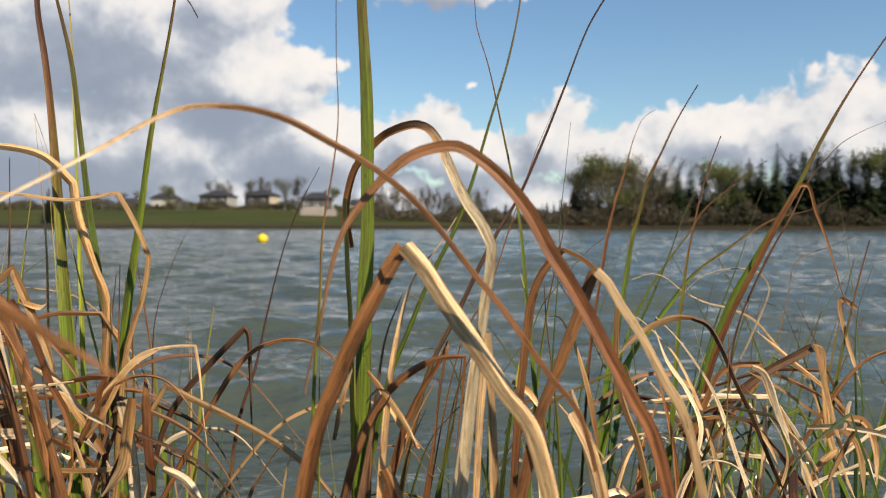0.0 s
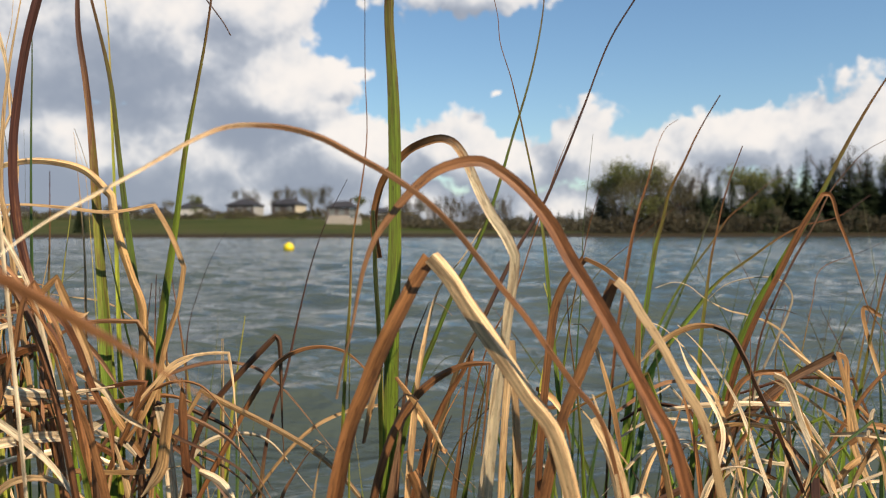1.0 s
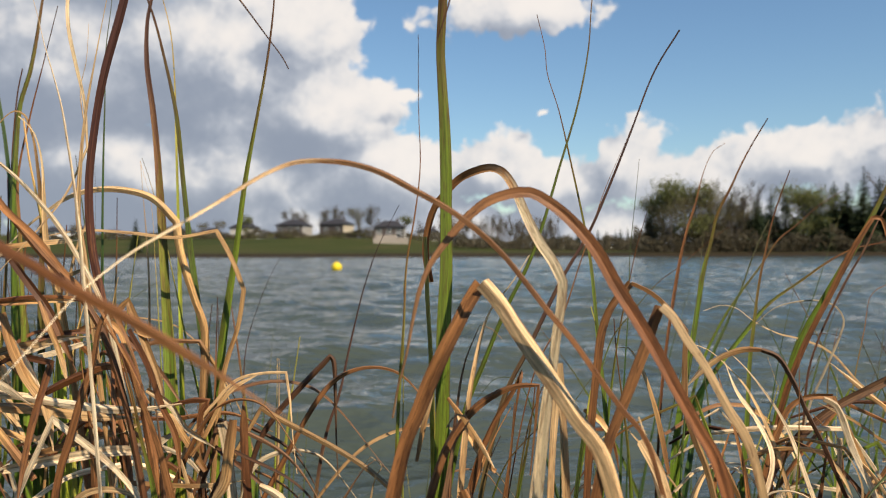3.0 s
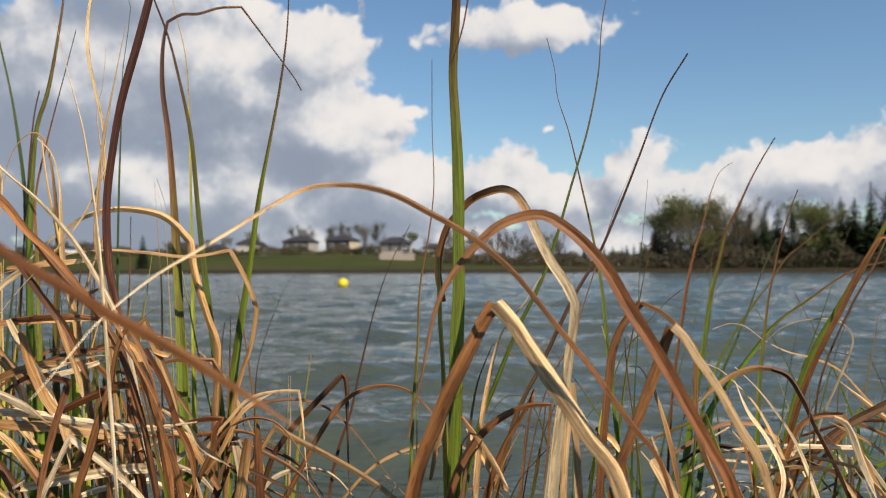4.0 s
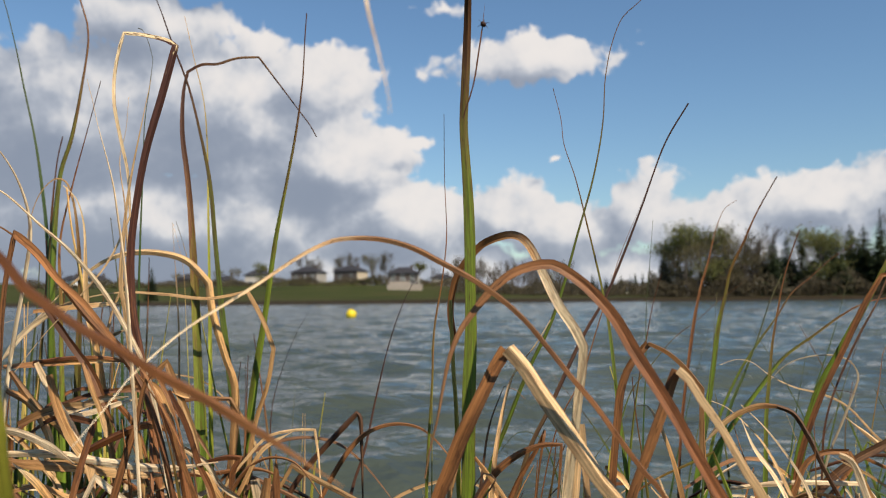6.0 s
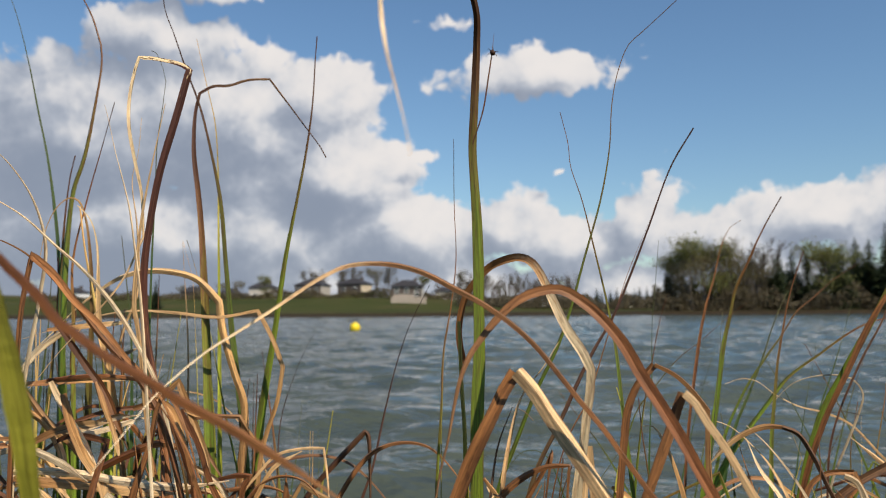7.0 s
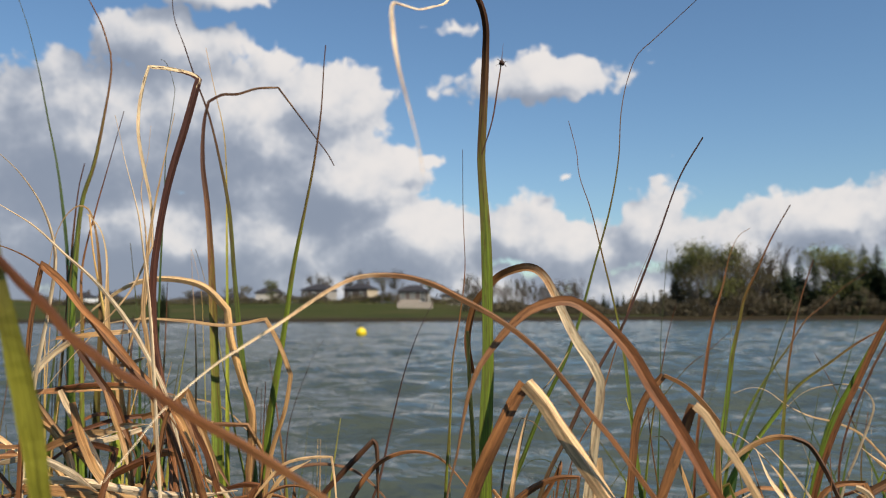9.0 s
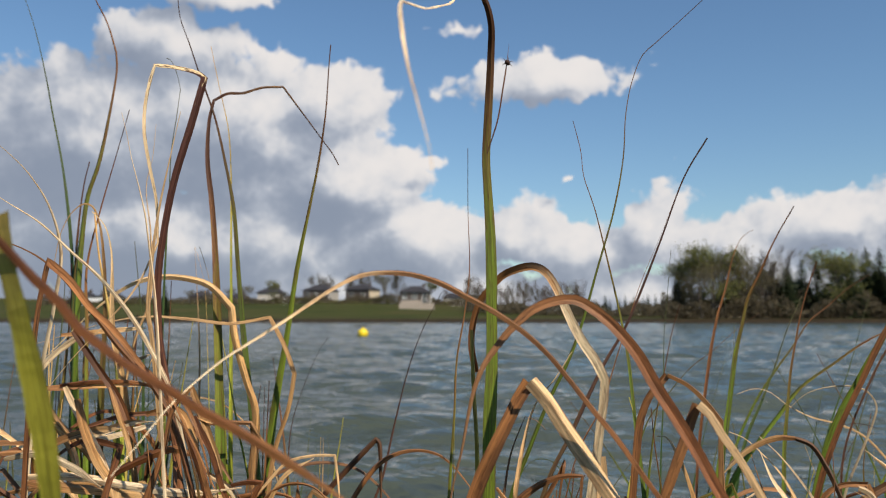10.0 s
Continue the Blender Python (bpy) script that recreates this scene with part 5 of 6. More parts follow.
leaf("u", 6.9, (-0.128, 0.515, 0.040), (-0.058, 0.500, 0.449), (-0.041, 0.500, 0.485), (-0.023, 0.500, 0.503), (-0.002, 0.500, 0.513), (0.014, 0.500, 0.514), (0.014, 0.500, 0.514), (0.012, 0.500, 0.489), (0.008, 0.500, 0.451))
leaf("u", 6.6, (-0.103, 0.565, 0.040), (-0.034, 0.550, 0.435), (-0.020, 0.550, 0.473), (-0.002, 0.550, 0.504), (0.003, 0.550, 0.516), (0.003, 0.550, 0.516), (-0.002, 0.550, 0.486), (-0.007, 0.550, 0.436))
leaf("d", 3.4, (-0.069, 0.535, 0.040), (-0.050, 0.520, 0.444), (-0.045, 0.520, 0.492), (-0.039, 0.520, 0.526), (-0.028, 0.520, 0.554), (-0.028, 0.520, 0.554), (-0.019, 0.520, 0.551), (-0.012, 0.520, 0.544))
leaf("t", 5.3, (-0.066, 0.515, 0.040), (-0.040, 0.500, 0.450), (-0.032, 0.500, 0.521), (-0.020, 0.500, 0.565), (-0.004, 0.500, 0.586), (0.008, 0.500, 0.605))
leaf("t", 3.5, (-0.048, 0.480, 0.508), (-0.030, 0.480, 0.484), (-0.016, 0.480, 0.460))
leaf("t_", 5.6, (0.039, 0.475, 0.040), (0.030, 0.460, 0.463), (0.028, 0.460, 0.506), (0.026, 0.460, 0.535))
leaf("g", 7.6, (-0.038, 0.575, 0.040), (0.001, 0.560, 0.433), (0.009, 0.560, 0.476), (0.019, 0.560, 0.503))
leaf("g", 5.7, (-0.083, 0.615, 0.040), (-0.015, 0.600, 0.421), (0.007, 0.600, 0.452), (0.031, 0.600, 0.474))
leaf("d", 7.7, (-0.099, 0.485, 0.040), (-0.047, 0.470, 0.458), (-0.041, 0.470, 0.483), (-0.033, 0.470, 0.495), (-0.041, 0.470, 0.499), (-0.048, 0.470, 0.490))
leaf("g", 6.8, (0.108, 0.635, 0.040), (0.094, 0.620, 0.418), (0.089, 0.620, 0.473), (0.083, 0.620, 0.522), (0.081, 0.620, 0.551))
leaf("o", 7.6, (0.021, 0.615, 0.040), (0.049, 0.600, 0.423), (0.057, 0.600, 0.477), (0.066, 0.600, 0.534), (0.060, 0.600, 0.562))
leaf("t", 6.5, (0.130, 0.415, 0.040), (0.078, 0.400, 0.481), (0.073, 0.400, 0.497), (0.067, 0.400, 0.514))
leaf("n", 4.4, (0.030, 0.715, 0.040), (0.041, 0.700, 0.394), (0.044, 0.700, 0.445), (0.063, 0.700, 0.478), (0.085, 0.700, 0.505))
leaf("t", 3.4, (-0.150, 0.535, 0.040), (-0.105, 0.520, 0.442), (-0.100, 0.520, 0.449), (-0.109, 0.520, 0.456), (-0.109, 0.520, 0.456), (-0.118, 0.520, 0.444))
leaf("o", 2.9, (-0.085, 0.515, 0.040), (-0.082, 0.500, 0.455), (-0.081, 0.500, 0.553), (-0.081, 0.500, 0.586))
leaf("t", 3.7, (-0.072, 0.500, 0.459), (-0.066, 0.500, 0.488), (-0.060, 0.500, 0.506))
leaf("d", 4.2, (-0.216, 0.615, 0.040), (-0.154, 0.600, 0.384), (-0.143, 0.600, 0.405), (-0.130, 0.600, 0.424), (-0.119, 0.600, 0.433), (-0.119, 0.600, 0.433), (-0.111, 0.600, 0.424))
leaf("t", 5.7, (0.054, 0.600, 0.477), (0.068, 0.600, 0.468), (0.075, 0.600, 0.456))
leaf("g", 11.0, (-0.041, 0.765, -0.020), (-0.006, 0.750, 0.331), (0.001, 0.750, 0.365), (0.009, 0.750, 0.405), (0.015, 0.750, 0.445), (0.018, 0.750, 0.473))
leaf("g", 8.0, (-0.072, 0.735, -0.020), (-0.041, 0.720, 0.341), (-0.036, 0.720, 0.374), (-0.028, 0.720, 0.401), (-0.017, 0.720, 0.426))
leaf("d", 3.2, (-0.117, 0.615, 0.040), (-0.075, 0.600, 0.387), (-0.069, 0.600, 0.411), (-0.058, 0.600, 0.422), (-0.042, 0.600, 0.426), (-0.027, 0.600, 0.423), (-0.014, 0.600, 0.407), (0.002, 0.600, 0.392))
leaf("u", 6.5, (-0.035, 0.615, 0.040), (-0.014, 0.600, 0.381), (-0.010, 0.600, 0.411), (-0.006, 0.600, 0.443), (-0.003, 0.600, 0.482))
leaf("u", 7.0, (-0.106, 0.595, 0.040), (-0.047, 0.580, 0.388), (-0.039, 0.580, 0.410), (-0.029, 0.580, 0.435), (-0.018, 0.580, 0.460), (-0.006, 0.580, 0.482))
leaf("u_", 9.0, (0.018, 0.515, 0.040), (-0.030, 0.500, 0.415), (-0.034, 0.500, 0.429), (-0.039, 0.500, 0.440))
leaf("t", 5.5, (-0.019, 0.620, 0.419), (-0.026, 0.620, 0.424), (-0.042, 0.620, 0.450), (-0.055, 0.620, 0.471))
leaf("w", 6.0, (-0.014, 0.565, 0.040), (0.007, 0.550, 0.401), (0.010, 0.550, 0.427), (0.013, 0.550, 0.452), (0.016, 0.550, 0.482))
leaf("w_", 9.5, (0.139, 0.565, 0.040), (0.113, 0.550, 0.400), (0.109, 0.550, 0.423), (0.103, 0.550, 0.444), (0.095, 0.550, 0.462))
leaf("t_", 7.0, (0.012, 0.595, 0.040), (0.027, 0.580, 0.444), (0.029, 0.580, 0.473), (0.031, 0.580, 0.498), (0.029, 0.580, 0.517))

clump = sedge("mixed green and dry bent sedge leaves by the water", 0.4, 0.8)
leaf("g", 16.1, (0.240, 0.865, -0.020), (0.268, 0.850, 0.298), (0.278, 0.850, 0.356), (0.290, 0.850, 0.420), (0.303, 0.850, 0.470), (0.322, 0.850, 0.521), (0.340, 0.850, 0.553), (0.365, 0.850, 0.597), (0.389, 0.850, 0.641), (0.414, 0.850, 0.691), (0.438, 0.850, 0.735), (0.461, 0.850, 0.772), (0.486, 0.850, 0.809))
leaf("u", 6.0, (0.242, 0.815, -0.020), (0.263, 0.800, 0.334), (0.274, 0.800, 0.430), (0.298, 0.800, 0.502), (0.327, 0.800, 0.562), (0.350, 0.800, 0.609), (0.370, 0.800, 0.642), (0.370, 0.800, 0.642), (0.378, 0.800, 0.642), (0.387, 0.800, 0.615), (0.399, 0.800, 0.585), (0.408, 0.800, 0.556), (0.420, 0.800, 0.520), (0.439, 0.800, 0.493))
leaf("d", 3.2, (0.294, 0.875, -0.020), (0.320, 0.860, 0.405), (0.329, 0.860, 0.482), (0.363, 0.860, 0.565), (0.388, 0.860, 0.610), (0.406, 0.860, 0.648), (0.425, 0.860, 0.673), (0.443, 0.860, 0.692), (0.467, 0.860, 0.706), (0.493, 0.860, 0.717))
leaf("m", 9.6, (0.221, 0.815, -0.020), (0.234, 0.800, 0.315), (0.238, 0.800, 0.376), (0.242, 0.800, 0.430), (0.245, 0.800, 0.490), (0.249, 0.800, 0.526), (0.255, 0.800, 0.574), (0.262, 0.800, 0.609), (0.267, 0.800, 0.633), (0.276, 0.800, 0.663), (0.287, 0.800, 0.693))
leaf("g", 13.4, (0.193, 1.015, -0.020), (0.202, 1.000, 0.244), (0.209, 1.000, 0.357), (0.220, 1.000, 0.432), (0.231, 1.000, 0.492), (0.238, 1.000, 0.537), (0.245, 1.000, 0.582), (0.256, 1.000, 0.626), (0.263, 1.000, 0.656), (0.281, 1.000, 0.693), (0.296, 1.000, 0.726), (0.310, 1.000, 0.752), (0.328, 1.000, 0.782))
leaf("u", 4.6, (0.178, 1.035, 0.040), (0.193, 1.020, 0.406), (0.200, 1.020, 0.475), (0.209, 1.020, 0.536), (0.219, 1.020, 0.596), (0.228, 1.020, 0.635), (0.239, 1.020, 0.670), (0.251, 1.020, 0.716), (0.264, 1.020, 0.743), (0.279, 1.020, 0.753))
leaf("n", 8.9, (0.213, 1.115, -0.020), (0.242, 1.100, 0.267), (0.278, 1.100, 0.449), (0.302, 1.100, 0.506), (0.322, 1.100, 0.555), (0.342, 1.100, 0.612), (0.361, 1.100, 0.653))
leaf("m", 8.6, (0.213, 1.165, -0.020), (0.248, 1.150, 0.304), (0.273, 1.150, 0.425), (0.307, 1.150, 0.502), (0.340, 1.150, 0.553), (0.365, 1.150, 0.587), (0.390, 1.150, 0.625), (0.415, 1.150, 0.646), (0.449, 1.150, 0.676), (0.482, 1.150, 0.697))
leaf("n", 6.4, (0.354, 1.215, -0.020), (0.400, 1.200, 0.346), (0.417, 1.200, 0.417), (0.434, 1.200, 0.471), (0.460, 1.200, 0.542), (0.477, 1.200, 0.595), (0.490, 1.200, 0.639), (0.503, 1.200, 0.674))
leaf("g", 9.0, (0.161, 1.015, -0.020), (0.216, 1.000, 0.342), (0.238, 1.000, 0.417), (0.268, 1.000, 0.462), (0.297, 1.000, 0.500), (0.326, 1.000, 0.537), (0.370, 1.000, 0.570), (0.406, 1.000, 0.596), (0.435, 1.000, 0.611), (0.479, 1.000, 0.622), (0.522, 1.000, 0.651))
leaf("m", 4.1, (0.024, 0.915, -0.020), (0.088, 0.900, 0.408), (0.114, 0.900, 0.503), (0.134, 0.900, 0.530), (0.168, 0.900, 0.570), (0.194, 0.900, 0.590), (0.221, 0.900, 0.614), (0.251, 0.900, 0.637))
leaf("n", 5.3, (0.569, 1.015, -0.020), (0.548, 1.000, 0.374), (0.534, 1.000, 0.508), (0.526, 1.000, 0.567), (0.518, 1.000, 0.611), (0.511, 1.000, 0.647))
leaf("g", 15.0, (0.392, 0.815, -0.020), (0.402, 0.800, 0.323), (0.406, 0.800, 0.395), (0.412, 0.800, 0.443), (0.421, 0.800, 0.490), (0.430, 0.800, 0.532), (0.443, 0.800, 0.585))
leaf("n", 8.0, (0.453, 0.835, -0.020), (0.444, 0.820, 0.390), (0.441, 0.820, 0.463), (0.444, 0.820, 0.512), (0.460, 0.820, 0.561))
leaf("m", 5.6, (0.372, 0.965, -0.020), (0.400, 0.950, 0.356), (0.415, 0.950, 0.456), (0.426, 0.950, 0.512), (0.433, 0.950, 0.551), (0.442, 0.950, 0.561), (0.476, 0.950, 0.574), (0.516, 0.950, 0.591))
leaf("w", 3.9, (0.277, 0.895, -0.020), (0.315, 0.880, 0.334), (0.334, 0.880, 0.427), (0.353, 0.880, 0.473), (0.368, 0.880, 0.509), (0.373, 0.880, 0.528), (0.365, 0.880, 0.543), (0.349, 0.880, 0.550), (0.320, 0.880, 0.549), (0.294, 0.880, 0.540), (0.268, 0.880, 0.515))
leaf("t", 4.2, (0.527, 0.965, -0.020), (0.457, 0.950, 0.399), (0.415, 0.950, 0.449), (0.383, 0.950, 0.484), (0.352, 0.950, 0.498), (0.324, 0.950, 0.505), (0.296, 0.950, 0.519), (0.272, 0.950, 0.537), (0.254, 0.950, 0.540), (0.233, 0.950, 0.533))
leaf("t", 6.3, (0.294, 0.715, 0.040), (0.258, 0.700, 0.348), (0.249, 0.700, 0.388), (0.238, 0.700, 0.425), (0.225, 0.700, 0.456), (0.210, 0.700, 0.483), (0.194, 0.700, 0.501), (0.178, 0.700, 0.515), (0.165, 0.700, 0.520))
leaf("d_", 4.6, (0.362, 0.695, 0.040), (0.305, 0.680, 0.356), (0.290, 0.680, 0.394), (0.275, 0.680, 0.430), (0.259, 0.680, 0.463), (0.247, 0.680, 0.491), (0.234, 0.680, 0.512), (0.220, 0.680, 0.518))
leaf("t", 5.6, (0.220, 0.680, 0.518), (0.204, 0.680, 0.518), (0.183, 0.680, 0.510), (0.168, 0.680, 0.499), (0.153, 0.680, 0.483))
leaf("d_", 8.4, (0.181, 0.765, -0.020), (0.250, 0.750, 0.384), (0.274, 0.750, 0.419), (0.296, 0.750, 0.441), (0.318, 0.750, 0.457), (0.340, 0.750, 0.469), (0.362, 0.750, 0.481))
leaf("t", 10.0, (0.362, 0.750, 0.481), (0.362, 0.750, 0.481), (0.370, 0.750, 0.479), (0.372, 0.750, 0.452), (0.379, 0.750, 0.396), (0.391, 0.750, 0.363), (0.407, 0.750, 0.329))
leaf("u_", 6.0, (0.191, 0.735, -0.020), (0.228, 0.720, 0.354), (0.237, 0.720, 0.403), (0.248, 0.720, 0.436), (0.258, 0.720, 0.458), (0.274, 0.720, 0.468), (0.298, 0.720, 0.469))
leaf("t", 9.7, (0.298, 0.720, 0.469), (0.298, 0.720, 0.469), (0.311, 0.720, 0.436), (0.328, 0.720, 0.399), (0.344, 0.720, 0.366), (0.355, 0.720, 0.339))
leaf("u", 7.3, (0.256, 0.715, 0.040), (0.314, 0.700, 0.362), (0.329, 0.700, 0.389), (0.344, 0.700, 0.402), (0.360, 0.700, 0.412))
leaf("t", 9.4, (0.350, 0.700, 0.407), (0.362, 0.700, 0.414), (0.375, 0.700, 0.407), (0.384, 0.700, 0.384), (0.387, 0.700, 0.352))
leaf("m", 5.0, (0.232, 0.675, 0.040), (0.241, 0.660, 0.365), (0.245, 0.660, 0.430), (0.246, 0.660, 0.484), (0.247, 0.660, 0.519), (0.254, 0.660, 0.534), (0.254, 0.660, 0.534), (0.271, 0.660, 0.535), (0.286, 0.660, 0.531))
leaf("t", 5.2, (0.126, 0.620, 0.420), (0.118, 0.620, 0.463), (0.112, 0.620, 0.486), (0.103, 0.620, 0.510), (0.093, 0.620, 0.526), (0.085, 0.620, 0.526))
leaf("t_", 10.3, (0.148, 0.535, 0.040), (0.110, 0.520, 0.409), (0.106, 0.520, 0.429), (0.099, 0.520, 0.451), (0.088, 0.520, 0.472))
leaf("u", 4.7, (0.241, 0.715, 0.040), (0.215, 0.700, 0.366), (0.209, 0.700, 0.409), (0.199, 0.700, 0.451), (0.191, 0.700, 0.477), (0.185, 0.700, 0.499))
leaf("t", 5.3, (0.208, 0.700, 0.372), (0.189, 0.700, 0.411), (0.174, 0.700, 0.429))
leaf("t", 5.2, (0.285, 0.700, 0.373), (0.270, 0.700, 0.379), (0.256, 0.700, 0.385))
leaf("g_", 20.6, (0.285, 0.615, 0.040), (0.279, 0.600, 0.355), (0.277, 0.600, 0.382), (0.276, 0.600, 0.404))
leaf("t_", 5.9, (0.289, 0.735, -0.020), (0.300, 0.720, 0.344), (0.303, 0.720, 0.393), (0.304, 0.720, 0.430))
leaf("t", 5.3, (0.421, 0.800, 0.407), (0.398, 0.800, 0.431), (0.362, 0.800, 0.460), (0.327, 0.800, 0.490))
leaf("t", 3.7, (0.349, 0.700, 0.423), (0.329, 0.700, 0.436), (0.308, 0.700, 0.451), (0.277, 0.700, 0.467))
leaf("t", 7.1, (0.270, 0.695, 0.040), (0.300, 0.680, 0.356), (0.307, 0.680, 0.394), (0.300, 0.680, 0.415), (0.290, 0.680, 0.430))
leaf("t", 6.9, (0.363, 0.660, 0.431), (0.345, 0.660, 0.401), (0.331, 0.660, 0.371))
leaf("t", 6.3, (0.105, 0.715, 0.040), (0.168, 0.700, 0.387), (0.184, 0.700, 0.408), (0.192, 0.700, 0.398), (0.197, 0.700, 0.356))
leaf("u", 7.8, (0.261, 0.755, -0.020), (0.288, 0.740, 0.334), (0.296, 0.740, 0.387), (0.299, 0.740, 0.432), (0.287, 0.740, 0.448))
leaf("t", 6.6, (0.353, 0.740, 0.343), (0.369, 0.740, 0.371), (0.406, 0.740, 0.394))
leaf("u", 7.2, (0.187, 0.815, -0.020), (0.204, 0.800, 0.312), (0.210, 0.800, 0.369), (0.221, 0.800, 0.406), (0.230, 0.800, 0.436))
leaf("n", 9.7, (0.245, 0.915, -0.020), (0.235, 0.900, 0.277), (0.230, 0.900, 0.368), (0.225, 0.900, 0.436), (0.215, 0.900, 0.503))
leaf("g", 10.2, (0.407, 0.965, -0.020), (0.396, 0.950, 0.260), (0.388, 0.950, 0.356), (0.382, 0.950, 0.441), (0.394, 0.950, 0.512))
leaf("n", 8.0, (0.522, 1.015, -0.020), (0.482, 1.000, 0.243), (0.452, 1.000, 0.344), (0.462, 1.000, 0.433), (0.472, 1.000, 0.507))
leaf("o", 7.6, (0.212, 0.865, -0.020), (0.245, 0.850, 0.295), (0.257, 0.850, 0.356), (0.279, 0.850, 0.420), (0.291, 0.850, 0.458))
leaf("t", 5.6, (0.178, 0.635, 0.040), (0.215, 0.620, 0.376), (0.219, 0.620, 0.398), (0.224, 0.620, 0.421), (0.233, 0.620, 0.435))
leaf("t", 5.3, (0.432, 0.800, 0.514), (0.414, 0.800, 0.523), (0.437, 0.800, 0.431))
leaf("u", 4.7, (0.285, 0.795, -0.020), (0.320, 0.780, 0.320), (0.331, 0.780, 0.376), (0.327, 0.780, 0.411), (0.317, 0.780, 0.435))
leaf("n", 3.8, (0.136, 0.735, -0.020), (0.160, 0.720, 0.440), (0.167, 0.720, 0.515), (0.172, 0.720, 0.557), (0.179, 0.720, 0.626))
leaf("t", 6.8, (0.347, 0.660, 0.434), (0.364, 0.660, 0.431), (0.374, 0.660, 0.409), (0.376, 0.660, 0.375))
leaf("t", 6.0, (0.329, 0.680, 0.495), (0.329, 0.680, 0.495), (0.340, 0.680, 0.454), (0.350, 0.680, 0.414), (0.361, 0.680, 0.388))
leaf("w", 5.9, (0.204, 0.660, 0.357), (0.223, 0.660, 0.424), (0.210, 0.660, 0.458), (0.193, 0.660, 0.483), (0.182, 0.660, 0.510))
leaf("w", 6.6, (0.328, 0.695, 0.040), (0.276, 0.680, 0.350), (0.260, 0.680, 0.398), (0.239, 0.680, 0.454), (0.208, 0.680, 0.499), (0.188, 0.680, 0.519))
leaf("w", 6.7, (0.107, 0.655, 0.040), (0.083, 0.640, 0.366), (0.076, 0.640, 0.419), (0.061, 0.640, 0.457), (0.050, 0.640, 0.462))
leaf("w", 7.3, (0.266, 0.660, 0.478), (0.266, 0.660, 0.478), (0.276, 0.660, 0.473), (0.291, 0.660, 0.434), (0.311, 0.660, 0.389), (0.321, 0.660, 0.357))

clump = sedge("folded straw-coloured sedge leaves with green bases", 0.05, 0.3)
leaf("t_", 10.5, (0.120, 0.425, 0.040), (0.048, 0.410, 0.488), (0.033, 0.413, 0.510), (0.021, 0.417, 0.528), (0.009, 0.420, 0.546), (-0.002, 0.423, 0.562), (-0.012, 0.427, 0.577), (-0.022, 0.430, 0.588))
leaf("u_", 9.0, (-0.142, 0.435, 0.040), (-0.070, 0.420, 0.486), (-0.060, 0.420, 0.512), (-0.053, 0.420, 0.530), (-0.045, 0.420, 0.547), (-0.037, 0.423, 0.563), (-0.030, 0.427, 0.577), (-0.023, 0.430, 0.588))
leaf("u_", 11.0, (-0.017, 0.465, 0.040), (0.054, 0.450, 0.481), (0.062, 0.450, 0.504), (0.069, 0.450, 0.522), (0.075, 0.450, 0.538), (0.080, 0.450, 0.551), (0.084, 0.450, 0.563), (0.088, 0.450, 0.573))
leaf("t_", 8.8, (0.212, 0.455, 0.040), (0.140, 0.440, 0.487), (0.127, 0.440, 0.511), (0.118, 0.440, 0.528), (0.110, 0.440, 0.542), (0.101, 0.440, 0.555), (0.094, 0.440, 0.567), (0.087, 0.440, 0.574))
leaf("h", 7.8, (0.184, 0.415, 0.040), (0.112, 0.400, 0.484), (0.100, 0.402, 0.508), (0.089, 0.404, 0.529), (0.080, 0.406, 0.547), (0.068, 0.408, 0.568), (0.056, 0.410, 0.588), (0.045, 0.410, 0.608), (0.031, 0.410, 0.625), (0.018, 0.410, 0.636), (0.007, 0.410, 0.642), (-0.006, 0.409, 0.641), (-0.019, 0.407, 0.636), (-0.031, 0.405, 0.626), (-0.042, 0.403, 0.613), (-0.051, 0.401, 0.600), (-0.057, 0.400, 0.585), (-0.061, 0.400, 0.568), (-0.065, 0.400, 0.547), (-0.070, 0.400, 0.528), (-0.073, 0.400, 0.511))
leaf("b", 3.8, (0.145, 0.415, 0.036), (0.072, 0.400, 0.499), (0.058, 0.400, 0.518), (0.045, 0.400, 0.536), (0.031, 0.400, 0.556), (0.017, 0.400, 0.573), (0.003, 0.400, 0.591), (-0.010, 0.399, 0.607), (-0.025, 0.396, 0.621), (-0.042, 0.392, 0.633), (-0.060, 0.389, 0.643), (-0.077, 0.385, 0.652), (-0.094, 0.382, 0.657), (-0.109, 0.376, 0.658), (-0.122, 0.367, 0.656), (-0.135, 0.358, 0.649), (-0.147, 0.350, 0.640), (-0.156, 0.341, 0.632), (-0.164, 0.332, 0.625), (-0.174, 0.323, 0.617), (-0.186, 0.315, 0.608), (-0.197, 0.306, 0.597), (-0.208, 0.297, 0.584), (-0.218, 0.289, 0.568), (-0.229, 0.280, 0.551))
leaf("u", 3.9, (-0.216, 0.170, 0.662), (-0.210, 0.171, 0.656), (-0.200, 0.173, 0.645), (-0.189, 0.174, 0.635), (-0.182, 0.175, 0.626), (-0.176, 0.177, 0.621), (-0.168, 0.178, 0.615), (-0.158, 0.179, 0.609), (-0.148, 0.181, 0.603), (-0.138, 0.184, 0.596), (-0.128, 0.187, 0.590), (-0.118, 0.189, 0.584), (-0.108, 0.192, 0.577), (-0.098, 0.195, 0.570), (-0.088, 0.197, 0.563), (-0.075, 0.200, 0.554))
leaf("l_", 21.0, (-0.188, 0.180, 0.543), (-0.192, 0.180, 0.563), (-0.196, 0.180, 0.581), (-0.201, 0.180, 0.600), (-0.205, 0.180, 0.616), (-0.209, 0.180, 0.633), (-0.214, 0.180, 0.650), (-0.219, 0.180, 0.668))
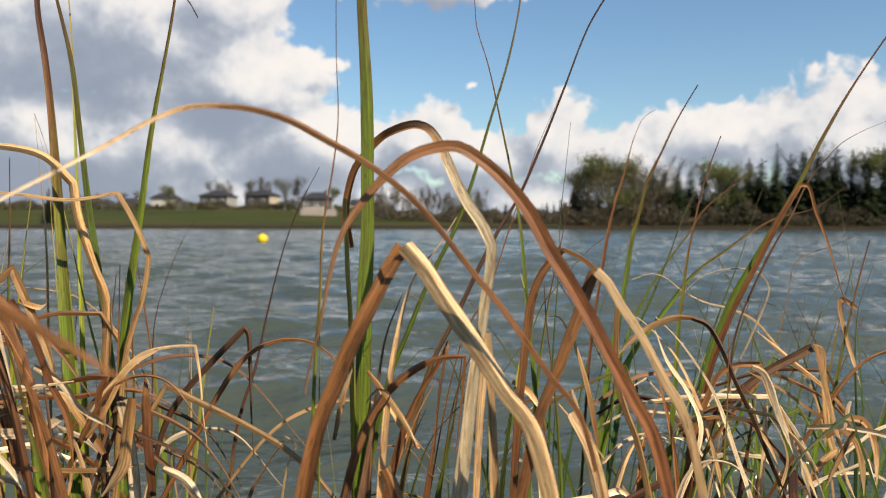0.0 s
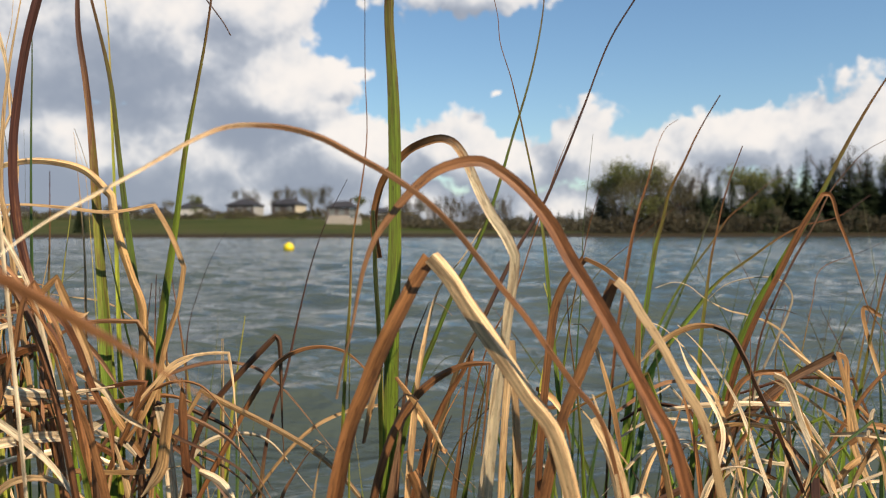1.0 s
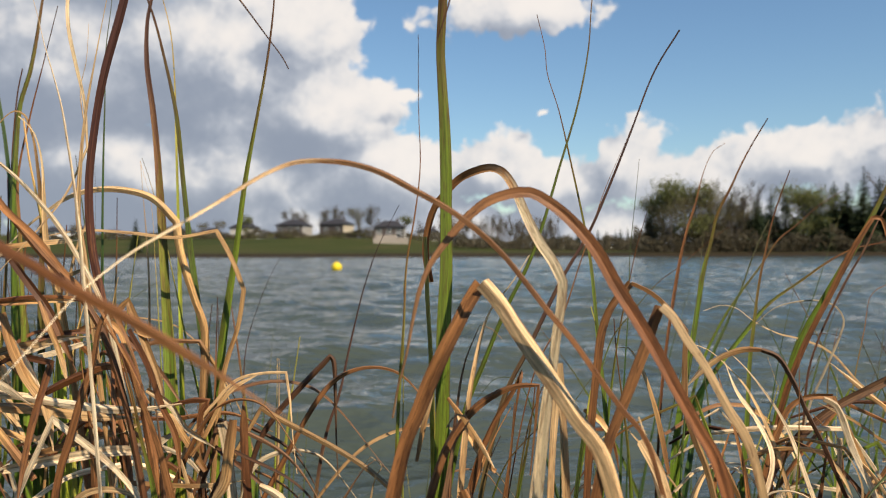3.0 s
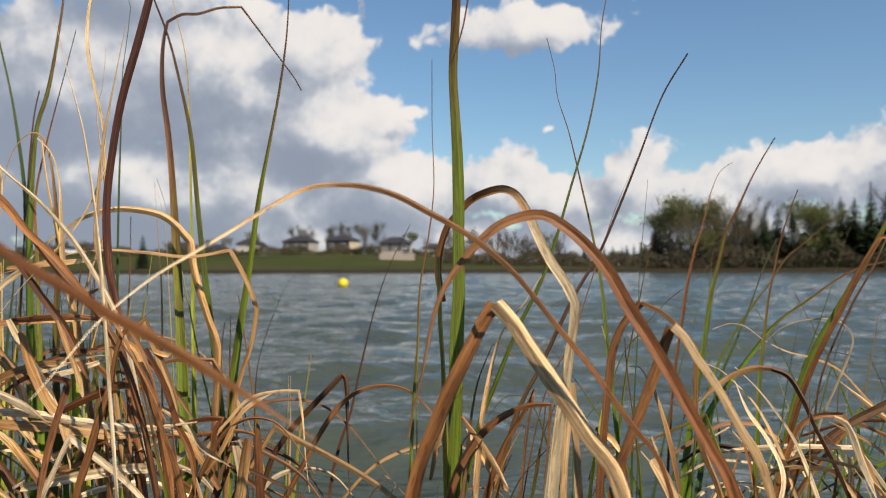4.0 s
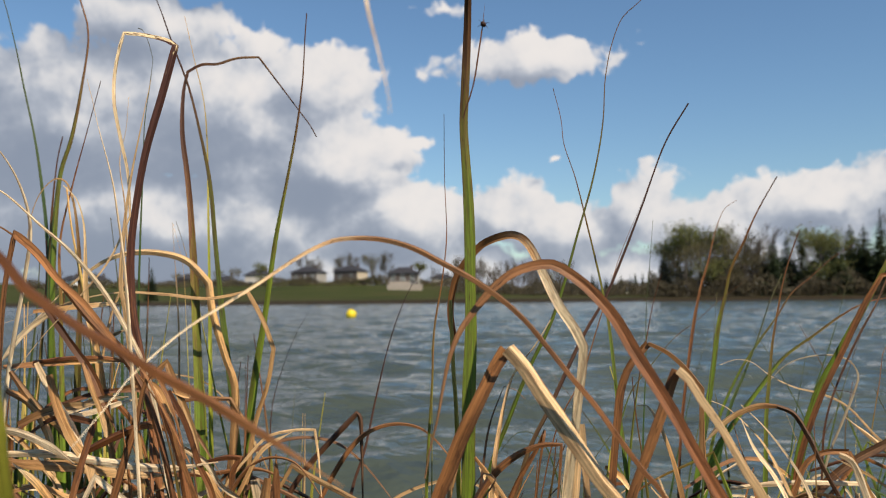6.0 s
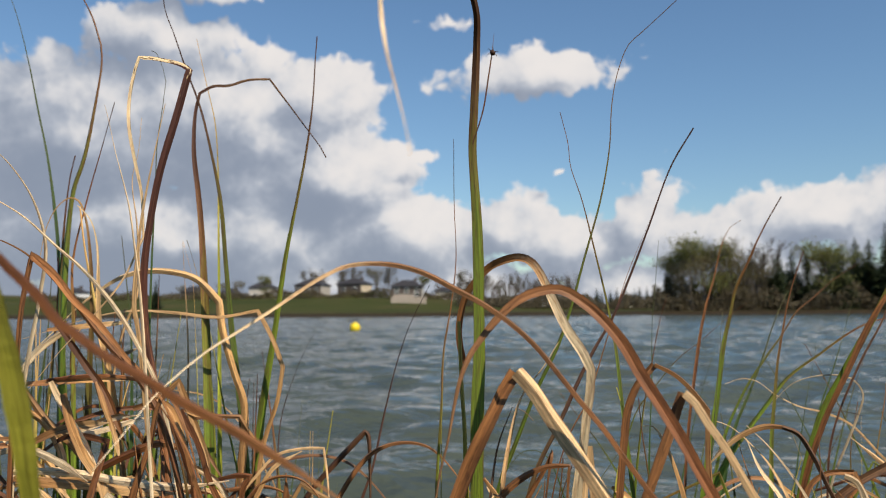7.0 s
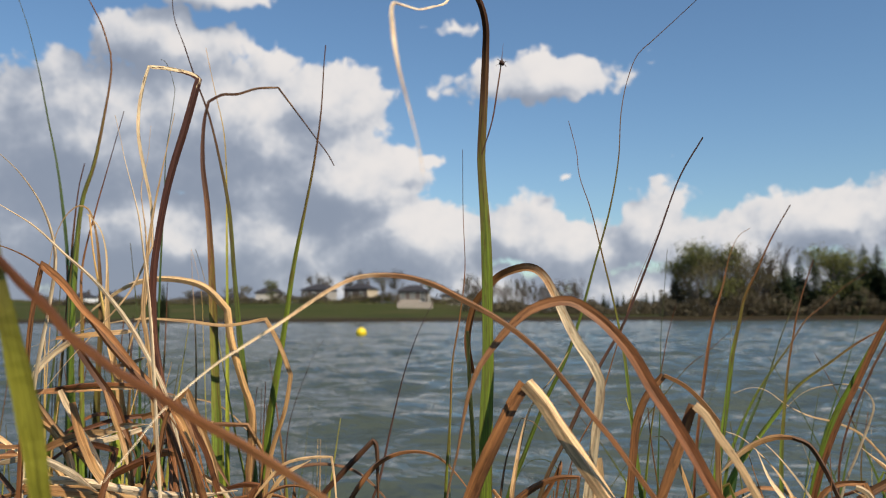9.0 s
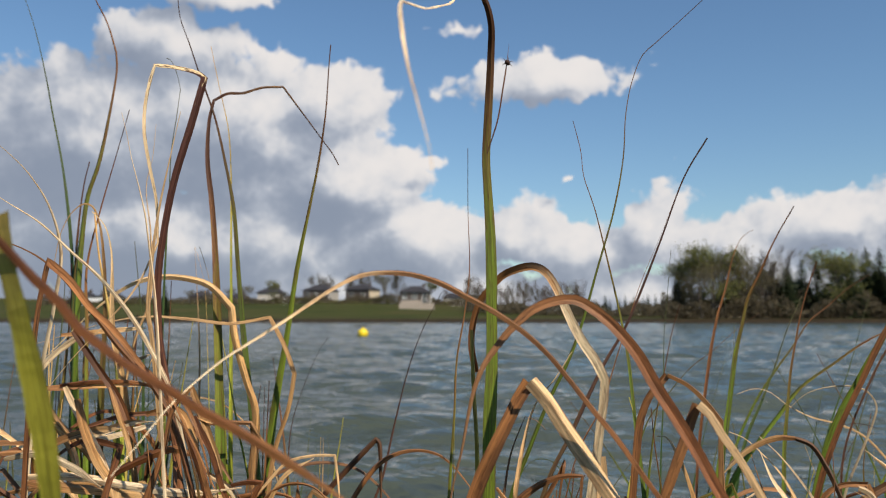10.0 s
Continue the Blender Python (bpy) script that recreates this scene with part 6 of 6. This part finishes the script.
leaf("w", 2.6, (-0.273, 0.495, 0.040), (-0.313, 0.480, 0.634), (-0.317, 0.480, 0.665), (-0.321, 0.480, 0.689), (-0.325, 0.480, 0.712), (-0.331, 0.480, 0.734), (-0.338, 0.480, 0.757), (-0.344, 0.480, 0.781), (-0.348, 0.480, 0.795))


# fill: more leaves of the same sedges, thinner and further down
fill = random.Random(77)
clump = sedge("low tangle of dry leaves over the bank", -0.4, 0.65)
for i in range(30):
    x = fill.uniform(-0.72, -0.35)
    arching(fill.choice("twtuuudd"), fill.uniform(3, 6.5), x, fill.uniform(0.55, 0.8), fill.uniform(0.36, 0.5) - 0.25 * max(0, x + 0.3), fill.uniform(0.2, 0.9),
            fill.choice((-1.6, 1.6)) + fill.uniform(-0.6, 0.6), 0.0 if i % 3 else fill.uniform(0.05, 0.2), fill.uniform(0.08, 0.3) if i % 3 else 0.0)
clump = sedge("dry bent leaves among green shoots at the water's edge", 0.4, 0.8)
for i in range(48):
    x = fill.uniform(0.1, 0.85)
    arching(fill.choice("twwuudgnggn"), fill.uniform(3, 6.5), x, fill.uniform(0.62, 0.95), fill.uniform(0.3, 0.5), fill.uniform(0.2, 0.8),
            fill.choice((-1.6, 1.6)) + fill.uniform(-0.6, 0.6), 0.0 if i % 3 else fill.uniform(0.05, 0.15), fill.uniform(0.06, 0.22) if i % 3 else 0.0)
clump = sedge("thin green shoots standing in the shallow water", 0.1, 1.3)
for i in range(70):
    x = fill.uniform(-0.6, 1.1)
    arching(fill.choice("nnngy"), fill.uniform(2.5, 4.5), x, fill.uniform(1.1, 1.7), fill.uniform(0.22, 0.42) + 0.15 * max(0, x), fill.uniform(0.05, 0.4), fill.uniform(-3, 3))


def lying(kind, width, x, y, z, length, turn, sag):
    """A dead leaf lying across the heap."""
    d = Vector((math.cos(turn), math.sin(turn) * 0.6, 0))
    c = Vector((x, y, z))
    bend = c + d * length * fill.uniform(-0.1, 0.25)
    d2 = (d + Vector((fill.uniform(-0.9, 0.3), 0, fill.uniform(-1.2, 0.1)))).normalized()
    pts = [c - d * length * 0.5 - Vector((0, 0, sag)), c - d * length * 0.2, bend, bend, bend + d2 * length * 0.25, bend + d2 * length * 0.45 - Vector((0, 0, sag))]
    return leaf(kind, width, *[tuple(p) for p in pts])


clump = sedge("flattened straw leaves matted on top of the heap", -0.5, 0.65)
for i in range(40):
    x = fill.uniform(-0.8, -0.36)
    lying(fill.choice("ttuwurudd"), fill.uniform(3.5, 7), x, fill.uniform(0.56, 0.78), fill.uniform(0.38, 0.53) - 0.25 * max(0, x + 0.38), fill.uniform(0.1, 0.3),
          fill.uniform(-0.5, 0.5) + fill.choice((0, 0, 1.0, -1.0)), fill.uniform(0.0, 0.05))
clump = sedge("upright green leaves rising through the dead heap", -0.5, 0.9)
for i in range(44):
    x = fill.uniform(-0.85, -0.32)
    arching(fill.choice("ggnyom"), fill.uniform(5, 10), x, fill.uniform(0.75, 1.0), fill.uniform(0.5, 0.68), fill.uniform(0.0, 0.2), fill.uniform(-3, 3))
clump = sedge("broken pale leaves lying among the shoots", 0.5, 0.75)
for i in range(22):
    x = fill.uniform(0.08, 0.8)
    lying(fill.choice("twwwur"), fill.uniform(3, 6), x, fill.uniform(0.62, 0.95), fill.uniform(0.30, 0.42) + 0.06 * x, fill.uniform(0.08, 0.22),
          fill.uniform(-0.6, 0.6) + fill.choice((0, 0.9, -0.9)), fill.uniform(0.0, 0.04))
clump = sedge("tall thin green leaves standing in the water", 0.6, 1.1)
for i in range(30):
    x = fill.uniform(0.15, 0.95)
    arching(fill.choice("nnggm"), fill.uniform(5, 8), x, fill.uniform(0.95, 1.3), fill.uniform(0.42, 0.62), fill.uniform(0.15, 0.6), fill.choice((1.5, 1.5, -1.5)) + fill.uniform(-0.4, 0.4))


def seed_head(x, y, z):
    """A small dark burr caught on a thin stalk."""
    root = tagged(new("seed_head"), "small dark brown burr on a thin stalk", "seed head")
    root.location = (x, y, z)
    bm = bmesh.new()
    bmesh.ops.create_icosphere(bm, subdivisions=2, radius=0.0021)
    for v in bm.verts:
        v.co *= 1 + 0.2 * math.sin(v.co.x * 3000) * math.sin(v.co.z * 2500)
    part("husk", bm, LEAF["d"], root, smooth=True)
    for k in range(6):
        a = k * 1.05 + 0.3
        d = Vector((math.cos(a), 0.3 * math.sin(a * 2), math.sin(a)))
        part("bristle", tube(bmesh.new(), [d * 0.0015, d * 0.0034 + Vector((0, 0, 0.0003)), d * 0.0046 - Vector((0, 0, 0.0006))], [0.0003, 0.0002, 0.0001], 4), LEAF["d"], root)


seed_head(-0.0373, 0.4690, 0.8192)
